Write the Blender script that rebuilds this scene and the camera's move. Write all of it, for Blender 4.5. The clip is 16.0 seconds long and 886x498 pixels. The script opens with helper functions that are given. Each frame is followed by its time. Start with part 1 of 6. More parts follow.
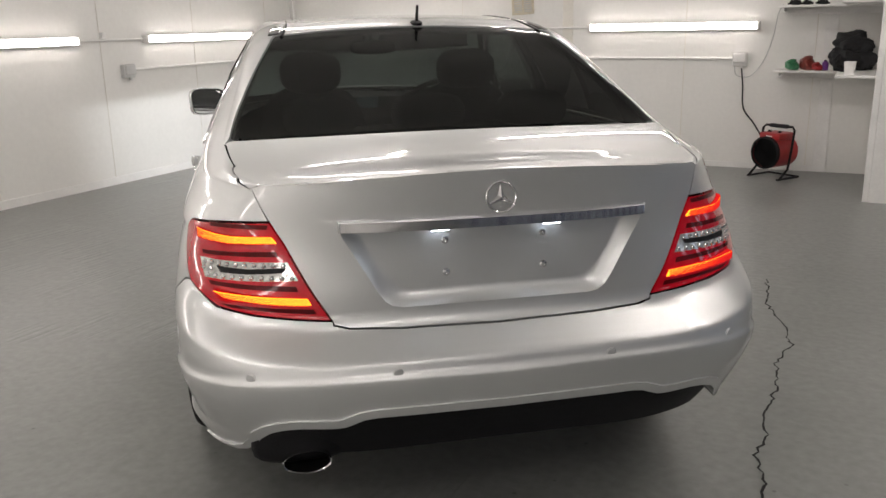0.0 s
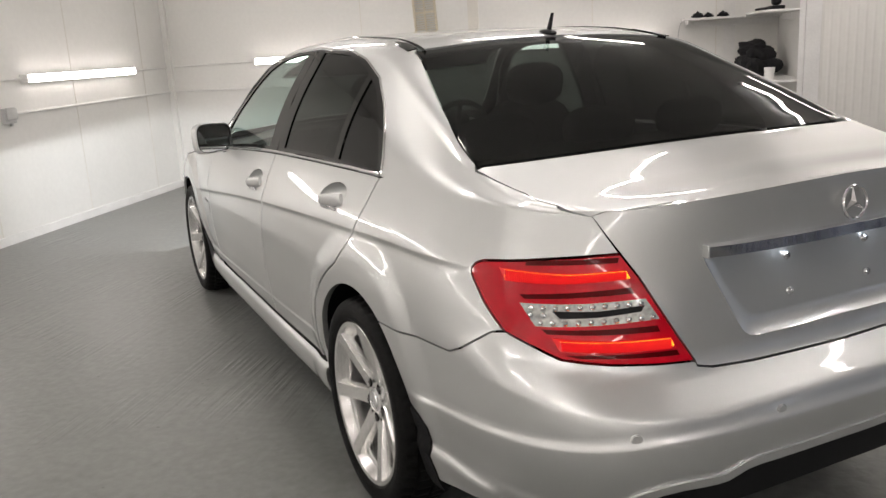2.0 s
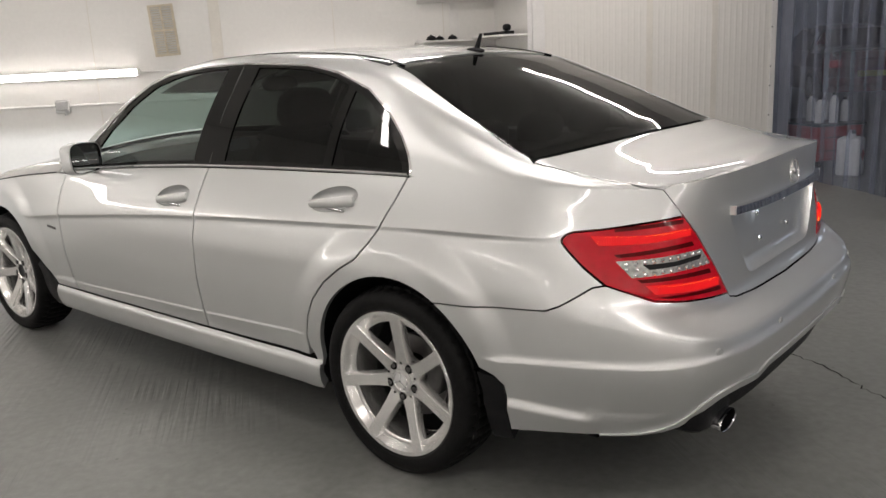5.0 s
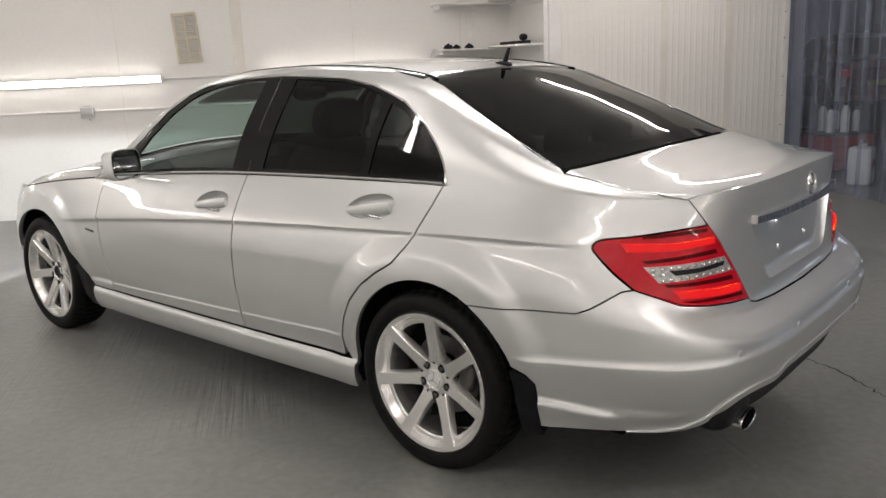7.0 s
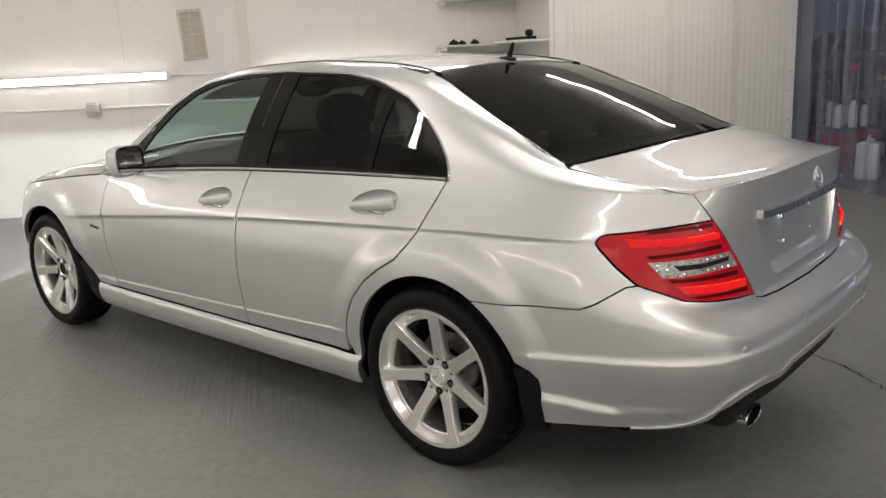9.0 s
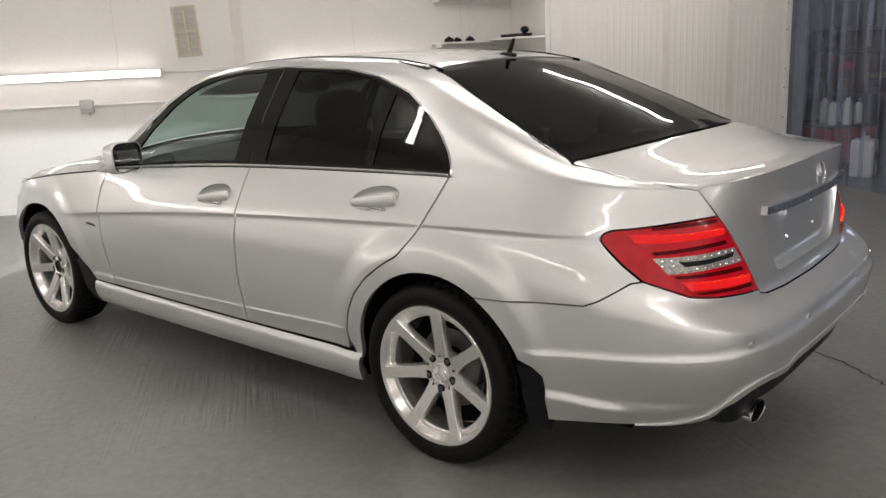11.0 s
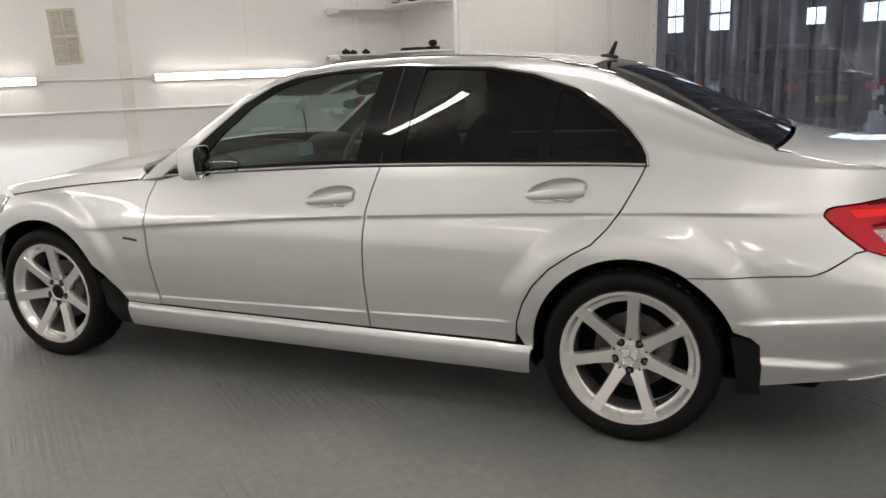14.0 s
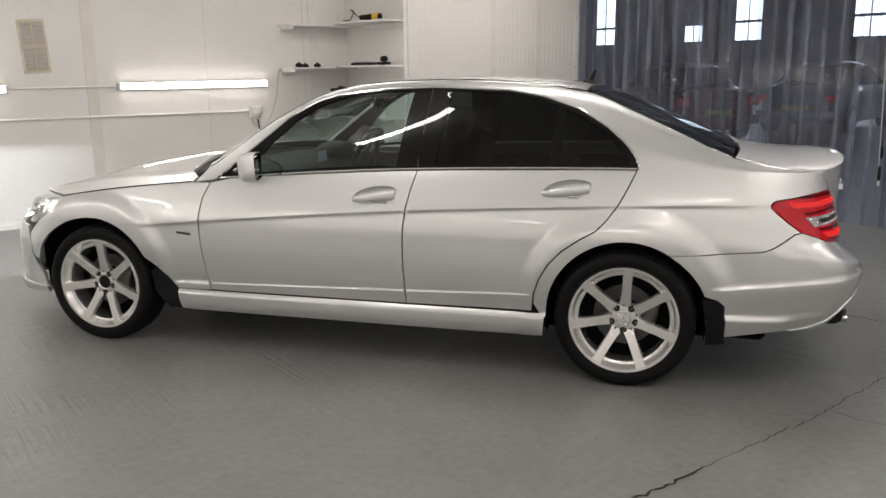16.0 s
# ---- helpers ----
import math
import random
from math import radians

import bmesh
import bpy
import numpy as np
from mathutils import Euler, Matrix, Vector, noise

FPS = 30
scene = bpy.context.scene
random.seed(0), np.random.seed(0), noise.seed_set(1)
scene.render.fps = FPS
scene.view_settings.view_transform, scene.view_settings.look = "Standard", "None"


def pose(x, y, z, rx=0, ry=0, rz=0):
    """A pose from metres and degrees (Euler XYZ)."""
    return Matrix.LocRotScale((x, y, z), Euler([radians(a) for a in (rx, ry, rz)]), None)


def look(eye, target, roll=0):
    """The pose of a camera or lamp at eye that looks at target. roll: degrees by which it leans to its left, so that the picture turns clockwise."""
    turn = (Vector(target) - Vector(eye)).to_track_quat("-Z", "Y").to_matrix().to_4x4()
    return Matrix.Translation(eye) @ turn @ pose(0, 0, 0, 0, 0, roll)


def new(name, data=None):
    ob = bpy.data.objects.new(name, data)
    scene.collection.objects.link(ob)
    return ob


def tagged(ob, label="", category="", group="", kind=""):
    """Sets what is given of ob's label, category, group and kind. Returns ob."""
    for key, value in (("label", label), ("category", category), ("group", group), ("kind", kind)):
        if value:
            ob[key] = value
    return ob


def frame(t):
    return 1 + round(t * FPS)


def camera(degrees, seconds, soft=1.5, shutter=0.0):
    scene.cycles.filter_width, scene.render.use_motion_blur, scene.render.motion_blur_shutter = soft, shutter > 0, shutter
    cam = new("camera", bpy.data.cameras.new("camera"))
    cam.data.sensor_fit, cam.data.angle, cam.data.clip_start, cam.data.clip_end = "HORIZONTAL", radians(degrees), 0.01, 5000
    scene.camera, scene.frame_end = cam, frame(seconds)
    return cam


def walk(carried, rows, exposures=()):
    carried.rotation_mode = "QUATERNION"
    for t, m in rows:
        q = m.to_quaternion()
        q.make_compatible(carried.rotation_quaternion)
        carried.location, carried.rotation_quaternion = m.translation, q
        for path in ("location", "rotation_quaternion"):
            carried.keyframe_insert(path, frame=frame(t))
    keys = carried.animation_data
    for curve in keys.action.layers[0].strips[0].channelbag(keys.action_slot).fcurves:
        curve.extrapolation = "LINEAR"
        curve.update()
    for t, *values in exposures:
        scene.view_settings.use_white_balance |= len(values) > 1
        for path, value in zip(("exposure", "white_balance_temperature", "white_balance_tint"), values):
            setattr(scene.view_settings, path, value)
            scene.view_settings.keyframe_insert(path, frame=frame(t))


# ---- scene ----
cam = camera(55.8, 16.0)
PATH = [
    (0, (-0.515, -2.825, 1.334), (-0.134, -0.932, 0.813), -1.1),
    (0.5, (-0.667, -2.683, 1.308), (-0.172, -0.81, 0.811), -0.9),
    (1, (-1.012, -2.521, 1.305), (-0.359, -0.696, 0.813), 0.8),
    (1.5, (-1.324, -2.38, 1.314), (-0.601, -0.581, 0.822), -1.4),
    (2, (-1.563, -2.17, 1.313), (-0.73, -0.414, 0.842), -3.3),
    (2.5, (-1.807, -2.004, 1.304), (-0.83, -0.343, 0.768), -1.5),
    (3, (-2.083, -1.858, 1.303), (-0.934, -0.324, 0.733), -1.7),
    (3.5, (-2.207, -1.715, 1.287), (-0.916, -0.284, 0.755), -3.2),
    (6, (-2.78, -1.775, 1.388), (-1.264, -0.554, 0.929), -2.1),
    (6.5, (-2.779, -1.772, 1.388), (-1.285, -0.524, 0.932), -2.3),
    (7, (-2.779, -1.771, 1.388), (-1.299, -0.505, 0.933), -2.5),
    (7.5, (-2.775, -1.774, 1.383), (-1.302, -0.501, 0.926), -2.4),
    (8, (-2.769, -1.77, 1.382), (-1.298, -0.497, 0.918), -2.5),
    (8.5, (-2.765, -1.768, 1.378), (-1.294, -0.496, 0.911), -2.6),
    (9, (-2.764, -1.773, 1.382), (-1.296, -0.495, 0.92), -2.7),
    (11.5, (-2.786, -1.707, 1.37), (-1.301, -0.453, 0.899), -2.4),
    (12, (-2.838, -1.555, 1.349), (-1.336, -0.321, 0.877), -2.1),
    (12.5, (-2.93, -1.296, 1.332), (-1.379, -0.122, 0.87), -2.5),
    (13, (-3.132, -1.042, 1.318), (-1.493, 0.013, 0.868), -1.7),
    (13.5, (-3.407, -0.792, 1.275), (-1.655, 0.077, 0.86), 0.3),
    (14, (-3.59, -0.521, 1.342), (-1.802, 0.259, 0.902), -1.7),
    (14.5, (-3.863, -0.305, 1.368), (-2.018, 0.337, 0.937), -2.0),
    (15, (-4.13, -0.228, 1.387), (-2.254, 0.299, 0.938), -0.7),
    (15.5, (-4.337, -0.241, 1.418), (-2.451, 0.258, 0.98), -0.4),
    (16, (-4.47, -0.2, 1.428), (-2.59, 0.33, 1.0), -0.6),
]
walk(cam, [(t, look(eye, target, roll)) for t, eye, target, roll in PATH])

# ---- world, exposure and lamps ----
scene.view_settings.exposure = 0.0
world = bpy.data.worlds.new("world")
scene.world = world
world.use_nodes = True
wbg = world.node_tree.nodes["Background"]
wsky = world.node_tree.nodes.new("ShaderNodeTexSky")
wsky.sky_type, wsky.sun_disc, wsky.sun_elevation, wsky.sun_rotation = "NISHITA", False, radians(35), radians(60)
world.node_tree.links.new(wsky.outputs[0], wbg.inputs[0])
wbg.inputs[1].default_value = 0.08
TUBE_POWER = 15.5
CEILING_POWER = 55.0
BEAM_POWER = 115.0
WINDOW_POWER = 3.6


# ---- materials ----
def material(name, base, rough=0.5, metal=0.0, coat=0.0, grain=0.0, grain_scale=60.0, stain=0.0, stain_scale=3.0, bump=0.0, bump_scale=200.0, stretch=(1, 1, 1), emit=None, power=0.0, rough_var=0.0, space="Object", spec=0.5):
    m = bpy.data.materials.new(name)
    m.use_nodes = True
    nt = m.node_tree
    n, link = nt.nodes, nt.links.new
    p = n["Principled BSDF"]
    p.inputs["Base Color"].default_value = (*base, 1)
    p.inputs["Roughness"].default_value = rough
    p.inputs["Metallic"].default_value = metal
    p.inputs["Coat Weight"].default_value = coat
    p.inputs["Coat Roughness"].default_value = 0.02
    p.inputs["Specular IOR Level"].default_value = spec
    if emit:
        p.inputs["Emission Color"].default_value = (*emit, 1)
        p.inputs["Emission Strength"].default_value = power
    co = n.new("ShaderNodeTexCoord")
    mp = n.new("ShaderNodeMapping")
    mp.inputs["Scale"].default_value = stretch
    link(co.outputs[space], mp.inputs[0])
    colour = None
    def mixed(prev, amount, scale, detail):
        tx = n.new("ShaderNodeTexNoise")
        tx.inputs["Scale"].default_value, tx.inputs["Detail"].default_value = scale, detail
        link(mp.outputs[0], tx.inputs["Vector"])
        rp = n.new("ShaderNodeMapRange")
        rp.inputs["From Min"].default_value, rp.inputs["From Max"].default_value = 0.1, 0.9
        rp.inputs["To Min"].default_value, rp.inputs["To Max"].default_value = 1 - 1.8 * amount, 1 + 1.8 * amount
        link(tx.outputs["Fac"], rp.inputs["Value"])
        mx = n.new("ShaderNodeVectorMath")
        mx.operation = "SCALE"
        if prev is None:
            mx.inputs[0].default_value = base
        else:
            link(prev, mx.inputs[0])
        link(rp.outputs[0], mx.inputs["Scale"])
        return mx.outputs[0], tx.outputs["Fac"]
    fac = None
    if grain:
        colour, fac = mixed(colour, grain, grain_scale, 3)
    if stain:
        colour, fac = mixed(colour, stain, stain_scale, 5)
    if colour is not None:
        link(colour, p.inputs["Base Color"])
    if rough_var and fac is not None:
        rp = n.new("ShaderNodeMapRange")
        rp.inputs["From Min"].default_value, rp.inputs["From Max"].default_value = 0.15, 0.85
        rp.inputs["To Min"].default_value, rp.inputs["To Max"].default_value = max(rough - rough_var, 0.02), rough + rough_var
        link(fac, rp.inputs["Value"])
        link(rp.outputs[0], p.inputs["Roughness"])
    if bump:
        tx = n.new("ShaderNodeTexNoise")
        tx.inputs["Scale"].default_value, tx.inputs["Detail"].default_value = bump_scale, 4
        link(mp.outputs[0], tx.inputs["Vector"])
        bp = n.new("ShaderNodeBump")
        bp.inputs["Strength"].default_value, bp.inputs["Distance"].default_value = bump, 0.01
        link(tx.outputs["Fac"], bp.inputs["Height"])
        link(bp.outputs[0], p.inputs["Normal"])
    return m


def clear(name, tint, gloss=1.0, rough=0.01, ior=1.5, haze=0.0, haze_tint=(0.5, 0.55, 0.65)):
    """A thin pane: tinted see-through with a mirror coat that grows towards grazing."""
    m = bpy.data.materials.new(name)
    m.use_nodes = True
    nt = m.node_tree
    n, link = nt.nodes, nt.links.new
    n.remove(n["Principled BSDF"])
    tr, gl, fr, mx = n.new("ShaderNodeBsdfTransparent"), n.new("ShaderNodeBsdfGlossy"), n.new("ShaderNodeLayerWeight"), n.new("ShaderNodeMixShader")
    tr.inputs[0].default_value = (*tint, 1)
    gl.inputs["Color"].default_value = (gloss, gloss, gloss, 1)
    gl.inputs["Roughness"].default_value = rough
    # mirror share: f0 + (1 - f0) * facing^5
    f0 = ((ior - 1) / (ior + 1)) ** 2 * 2
    fr.inputs[0].default_value = 0.5
    pw, ad = n.new("ShaderNodeMath"), n.new("ShaderNodeMath")
    pw.operation, ad.operation = "POWER", "MULTIPLY_ADD"
    pw.inputs[1].default_value, ad.inputs[1].default_value, ad.inputs[2].default_value = 5.0, 1 - f0, f0
    link(fr.outputs["Facing"], pw.inputs[0])
    link(pw.outputs[0], ad.inputs[0])
    link(ad.outputs[0], mx.inputs[0])
    link(tr.outputs[0], mx.inputs[1])
    link(gl.outputs[0], mx.inputs[2])
    last = mx
    if haze:
        df, last = n.new("ShaderNodeBsdfDiffuse"), n.new("ShaderNodeMixShader")
        df.inputs[0].default_value = (*haze_tint, 1)
        tx, rp, co = n.new("ShaderNodeTexNoise"), n.new("ShaderNodeMapRange"), n.new("ShaderNodeTexCoord")
        mp = n.new("ShaderNodeMapping")
        mp.inputs["Scale"].default_value = (1, 9, 0.6)
        link(co.outputs["Object"], mp.inputs[0])
        link(mp.outputs[0], tx.inputs["Vector"])
        tx.inputs["Scale"].default_value, tx.inputs["Detail"].default_value = 1.6, 4
        rp.inputs["From Min"].default_value, rp.inputs["From Max"].default_value = 0.3, 0.75
        rp.inputs["To Min"].default_value, rp.inputs["To Max"].default_value = haze * 0.25, haze * 2.0
        link(tx.outputs["Fac"], rp.inputs["Value"])
        link(rp.outputs[0], last.inputs[0])
        link(mx.outputs[0], last.inputs[1])
        link(df.outputs[0], last.inputs[2])
    link(last.outputs[0], n["Material Output"].inputs[0])
    return m


def floor_material():
    m = material("painted_concrete", (0.198, 0.203, 0.193), 0.36, stain=0.12, stain_scale=1.6, grain=0.12, grain_scale=28, rough_var=0.08)
    nt = m.node_tree
    n, link = nt.nodes, nt.links.new
    p = n["Principled BSDF"]
    co = n.new("ShaderNodeTexCoord")

    def tex(scale, detail, vector, distortion=0.0):
        t = n.new("ShaderNodeTexNoise")
        t.inputs["Scale"].default_value, t.inputs["Detail"].default_value, t.inputs["Distortion"].default_value = scale, detail, distortion
        link(vector, t.inputs["Vector"])
        return t.outputs["Fac"]

    def span(v, a, b, lo=0.0, hi=1.0):
        r = n.new("ShaderNodeMapRange")
        r.inputs["From Min"].default_value, r.inputs["From Max"].default_value = a, b
        r.inputs["To Min"].default_value, r.inputs["To Max"].default_value = lo, hi
        link(v, r.inputs["Value"])
        return r.outputs[0]

    def calc(op, a, b):
        q = n.new("ShaderNodeMath")
        q.operation = op
        for k, v in enumerate((a, b)):
            if isinstance(v, (int, float)):
                q.inputs[k].default_value = v
            else:
                link(v, q.inputs[k])
        return q.outputs[0]
    ob = co.outputs["Object"]
    # broomed grooves, only in patches
    mp = n.new("ShaderNodeMapping")
    mp.inputs["Scale"].default_value = (1, 0.035, 1)
    link(ob, mp.inputs[0])
    ridge = span(tex(44.0, 1.5, mp.outputs[0], 0.15), 0.38, 0.62)
    patches = span(tex(0.55, 3, ob, 0.6), 0.53, 0.68)
    broken = span(tex(3.5, 3, ob), 0.36, 0.58)
    ridges = calc("MULTIPLY", calc("MULTIPLY", ridge, patches), broken)
    # pits and trowel marks everywhere, stronger here and there
    rough_here = span(tex(1.7, 3, ob), 0.45, 0.75, 0.25, 1.0)
    pits = calc("MULTIPLY", tex(26.0, 5, ob, 0.4), rough_here)
    trowel = calc("MULTIPLY", tex(5.0, 3, mp.outputs[0], 1.2), 0.12)
    height = calc("ADD", calc("ADD", calc("MULTIPLY", ridges, 0.45), calc("MULTIPLY", pits, 0.40)), trowel)
    bp = n.new("ShaderNodeBump")
    bp.inputs["Strength"].default_value, bp.inputs["Distance"].default_value = 0.62, 0.011
    link(height, bp.inputs["Height"])
    link(bp.outputs[0], p.inputs["Normal"])
    # dark flecks and pale scuffs
    base = p.inputs["Base Color"].links[0].from_socket
    vo = n.new("ShaderNodeTexVoronoi")
    vo.inputs["Scale"].default_value, vo.inputs["Randomness"].default_value = 9.0, 1.0
    link(ob, vo.inputs["Vector"])
    fleck = calc("MULTIPLY", span(vo.outputs["Distance"], 0.035, 0.075, 1.0, 0.0), span(tex(2.3, 2, ob), 0.48, 0.56))
    scuff = calc("MULTIPLY", span(tex(3.0, 6, ob, 1.5), 0.60, 0.74), 0.12)
    for fac, tint in ((scuff, (0.36, 0.36, 0.345, 1)), (calc("MULTIPLY", fleck, 0.5), (0.035, 0.034, 0.032, 1))):
        mx = n.new("ShaderNodeMix")
        mx.data_type = "RGBA"
        link(fac, mx.inputs["Factor"])
        link(base, mx.inputs[6])
        mx.inputs[7].default_value = tint
        base = mx.outputs[2]
    link(base, p.inputs["Base Color"])
    return m


M_PAINT = material("silver_metallic_paint", (0.66, 0.673, 0.668), 0.41, 0.78, coat=1.0, grain=0.05, grain_scale=900)
M_CHROME = material("chrome", (0.82, 0.82, 0.83), 0.06, 1.0, grain=0.03, grain_scale=40)
M_ALLOY = material("alloy_wheel_silver", (0.80, 0.795, 0.78), 0.25, 0.85, coat=0.5, grain=0.05, grain_scale=60)
M_RUBBER = material("tyre_rubber", (0.0055, 0.0055, 0.0055), 0.55, spec=0.14, grain=0.3, grain_scale=90, bump=0.25, bump_scale=240)
M_BLACK = material("black_plastic", (0.007, 0.007, 0.008), 0.5, spec=0.2, grain=0.25, grain_scale=150, bump=0.12, bump_scale=500)
M_GLOSSBLACK = material("gloss_black_trim", (0.004, 0.004, 0.004), 0.03, coat=0.0, spec=0.3, grain=0.2, grain_scale=30)
M_DARK = material("underbody_black", (0.004, 0.004, 0.004), 0.9, spec=0.1, grain=0.3, grain_scale=20)
M_LEATHER = material("dark_leather", (0.012, 0.0115, 0.011), 0.5, spec=0.3, grain=0.2, grain_scale=70, bump=0.3, bump_scale=260)
M_RED = material("red_lens_plastic", (0.42, 0.002, 0.012), 0.12, coat=1.0, spec=0.3, grain=0.15, grain_scale=25, emit=(0.75, 0.006, 0.014), power=0.09)
M_REDDARK = material("dark_red_lens_plastic", (0.09, 0.0015, 0.003), 0.2, coat=0.15, spec=0.15, grain=0.15, grain_scale=25)
M_GLOW = material("lit_tail_bar", (0.8, 0.20, 0.01), 0.3, grain=0.1, grain_scale=50, emit=(1.0, 0.31, 0.02), power=3.0)
M_REDBRIGHT = material("bright_red_optic", (0.50, 0.006, 0.008), 0.2, coat=1.0, grain=0.1, grain_scale=40, emit=(1.0, 0.03, 0.035), power=0.40)
M_LAMPCLEAR = material("clear_lens_reflector", (0.62, 0.62, 0.60), 0.16, 0.6, coat=1.0, grain=0.3, grain_scale=120)
M_GLASS_DARK = clear("privacy_glass", (0.052, 0.058, 0.054), gloss=0.7, ior=1.34)
M_GLASS_REAR = clear("rear_privacy_glass", (0.075, 0.084, 0.078), gloss=0.7, ior=1.34)
M_GLASS_TINT = clear("green_tinted_glass", (0.61, 0.72, 0.69), ior=1.5)
M_LENS = clear("clear_lens", (0.85, 0.86, 0.86), ior=1.45)
M_PVC = clear("pvc_strip", (0.66, 0.70, 0.78), gloss=0.45, rough=0.08, ior=1.38, haze=0.18, haze_tint=(0.40, 0.44, 0.56))
M_MIRROR = material("mirror_glass", (0.75, 0.77, 0.78), 0.03, 1.0, grain=0.02, grain_scale=20)
M_WALL = material("white_wall_panel", (0.80, 0.79, 0.76), 0.42, stain=0.035, stain_scale=1.2, grain=0.02, grain_scale=30, bump=0.05, bump_scale=25)
M_WALL2 = material("white_ribbed_panel", (0.79, 0.775, 0.735), 0.40, stain=0.04, stain_scale=0.9, grain=0.02, grain_scale=24, bump=0.04, bump_scale=20)
M_BACK = material("white_back_wall", (0.78, 0.77, 0.75), 0.45, stain=0.05, stain_scale=1.2, grain=0.04, grain_scale=20)
M_TRIM = material("cream_cover_strip", (0.74, 0.715, 0.655), 0.5, stain=0.06, stain_scale=4, grain=0.03, grain_scale=60)
M_WHITE = material("white_painted_board", (0.80, 0.79, 0.77), 0.45, stain=0.05, stain_scale=6, grain=0.03, grain_scale=70, bump=0.06, bump_scale=60)
M_GREY = material("grey_plastic_box", (0.55, 0.55, 0.54), 0.45, stain=0.05, stain_scale=9, grain=0.03, grain_scale=80)
M_CEIL = material("white_ceiling_sheet", (0.74, 0.73, 0.71), 0.6, stain=0.05, stain_scale=2, grain=0.02, grain_scale=40)
M_TUBE = material("lit_tube_diffuser", (0.9, 0.9, 0.9), 0.4, grain=0.01, grain_scale=30, emit=(1.0, 0.925, 0.885), power=TUBE_POWER)
M_TUBE_C = material("lit_ceiling_diffuser", (0.9, 0.9, 0.9), 0.4, grain=0.01, grain_scale=30, emit=(1.0, 0.925, 0.885), power=CEILING_POWER)
M_FLOOR = floor_material()
M_CRACK = material("dark_crack", (0.012, 0.012, 0.012), 0.9, grain=0.4, grain_scale=90)
M_VENT = material("beige_vent", (0.62, 0.56, 0.44), 0.5, grain=0.08, grain_scale=60, stain=0.1, stain_scale=20)
M_HEATER = material("red_enamel", (0.36, 0.02, 0.022), 0.35, coat=0.3, stain=0.15, stain_scale=14, grain=0.06, grain_scale=70)
M_DRILL = material("yellow_tool_plastic", (0.65, 0.42, 0.04), 0.4, grain=0.08, grain_scale=70)
M_CLOTH = material("black_cloth", (0.012, 0.012, 0.014), 0.9, grain=0.4, grain_scale=60, bump=0.5, bump_scale=90)
M_GREEN = material("green_plastic", (0.03, 0.16, 0.07), 0.4, grain=0.15, grain_scale=50)
M_BROWN = material("brown_red_bottle", (0.20, 0.04, 0.03), 0.35, grain=0.2, grain_scale=50)
M_PURPLE = material("purple_bottle", (0.14, 0.03, 0.22), 0.35, grain=0.15, grain_scale=50)
M_SHED = material("workshop_wall", (0.40, 0.40, 0.43), 0.8, stain=0.3, stain_scale=0.8, grain=0.1, grain_scale=8)
M_WINDOW = material("bright_sky_pane", (0.8, 0.85, 0.9), 0.3, grain=0.01, grain_scale=3, emit=(0.85, 0.92, 1.0), power=WINDOW_POWER)
M_REDCAR = material("dark_red_car_paint", (0.22, 0.012, 0.016), 0.25, 0.2, coat=1.0, grain=0.05, grain_scale=60)
M_GREYCAR = material("grey_car_paint", (0.30, 0.32, 0.34), 0.3, 0.6, coat=1.0, grain=0.05, grain_scale=60)
M_PLATE = material("yellow_plate", (0.70, 0.48, 0.05), 0.4, grain=0.05, grain_scale=60)
M_SCREEN = material("small_lit_screen", (0.3, 0.35, 0.4), 0.2, grain=0.1, grain_scale=30, emit=(0.5, 0.7, 0.75), power=0.06)
M_PLATELAMP = material("lit_plate_lamp", (0.8, 0.85, 0.9), 0.3, grain=0.02, grain_scale=60, emit=(0.80, 0.88, 1.0), power=14.0)
M_DISC = material("brake_disc_steel", (0.10, 0.097, 0.095), 0.4, 0.8, grain=0.15, grain_scale=40)


# ---- building helpers ----
def thing(name, label, category, place=None, group="", kind=""):
    ob = new(name)
    if place is not None:
        ob.matrix_basis = place
    return tagged(ob, label, category, group, kind)


def part(name, bm, mat, parent=None, label="", smooth=True, place=None, sharp=38):
    me = bpy.data.meshes.new(name)
    bm.to_mesh(me)
    bm.free()
    me.materials.append(mat)
    if smooth:
        me.polygons.foreach_set("use_smooth", [True] * len(me.polygons))
        me.set_sharp_from_angle(angle=radians(sharp))
    ob = new(name, me)
    if parent is not None:
        ob.parent = parent
    if place is not None:
        ob.matrix_basis = place
    if label:
        ob["label"] = label
    return ob


def box(x0, y0, z0, x1, y1, z1, bevel=0.0, segments=2, bm=None, m=None):
    bm = bm or bmesh.new()
    made = bmesh.ops.create_cube(bm, size=1)["verts"]
    for v in made:
        v.co = Vector(((x0 + x1) / 2 + v.co.x * (x1 - x0), (y0 + y1) / 2 + v.co.y * (y1 - y0), (z0 + z1) / 2 + v.co.z * (z1 - z0)))
    if bevel:
        edges = list({e for v in made for e in v.link_edges})
        out = bmesh.ops.bevel(bm, geom=edges, offset=bevel, segments=segments, affect="EDGES", profile=0.5)
        made = list({v for f in out["faces"] for v in f.verts} | {v for v in made if v.is_valid})
    if m is not None:
        bmesh.ops.transform(bm, matrix=m, verts=made)
    return bm


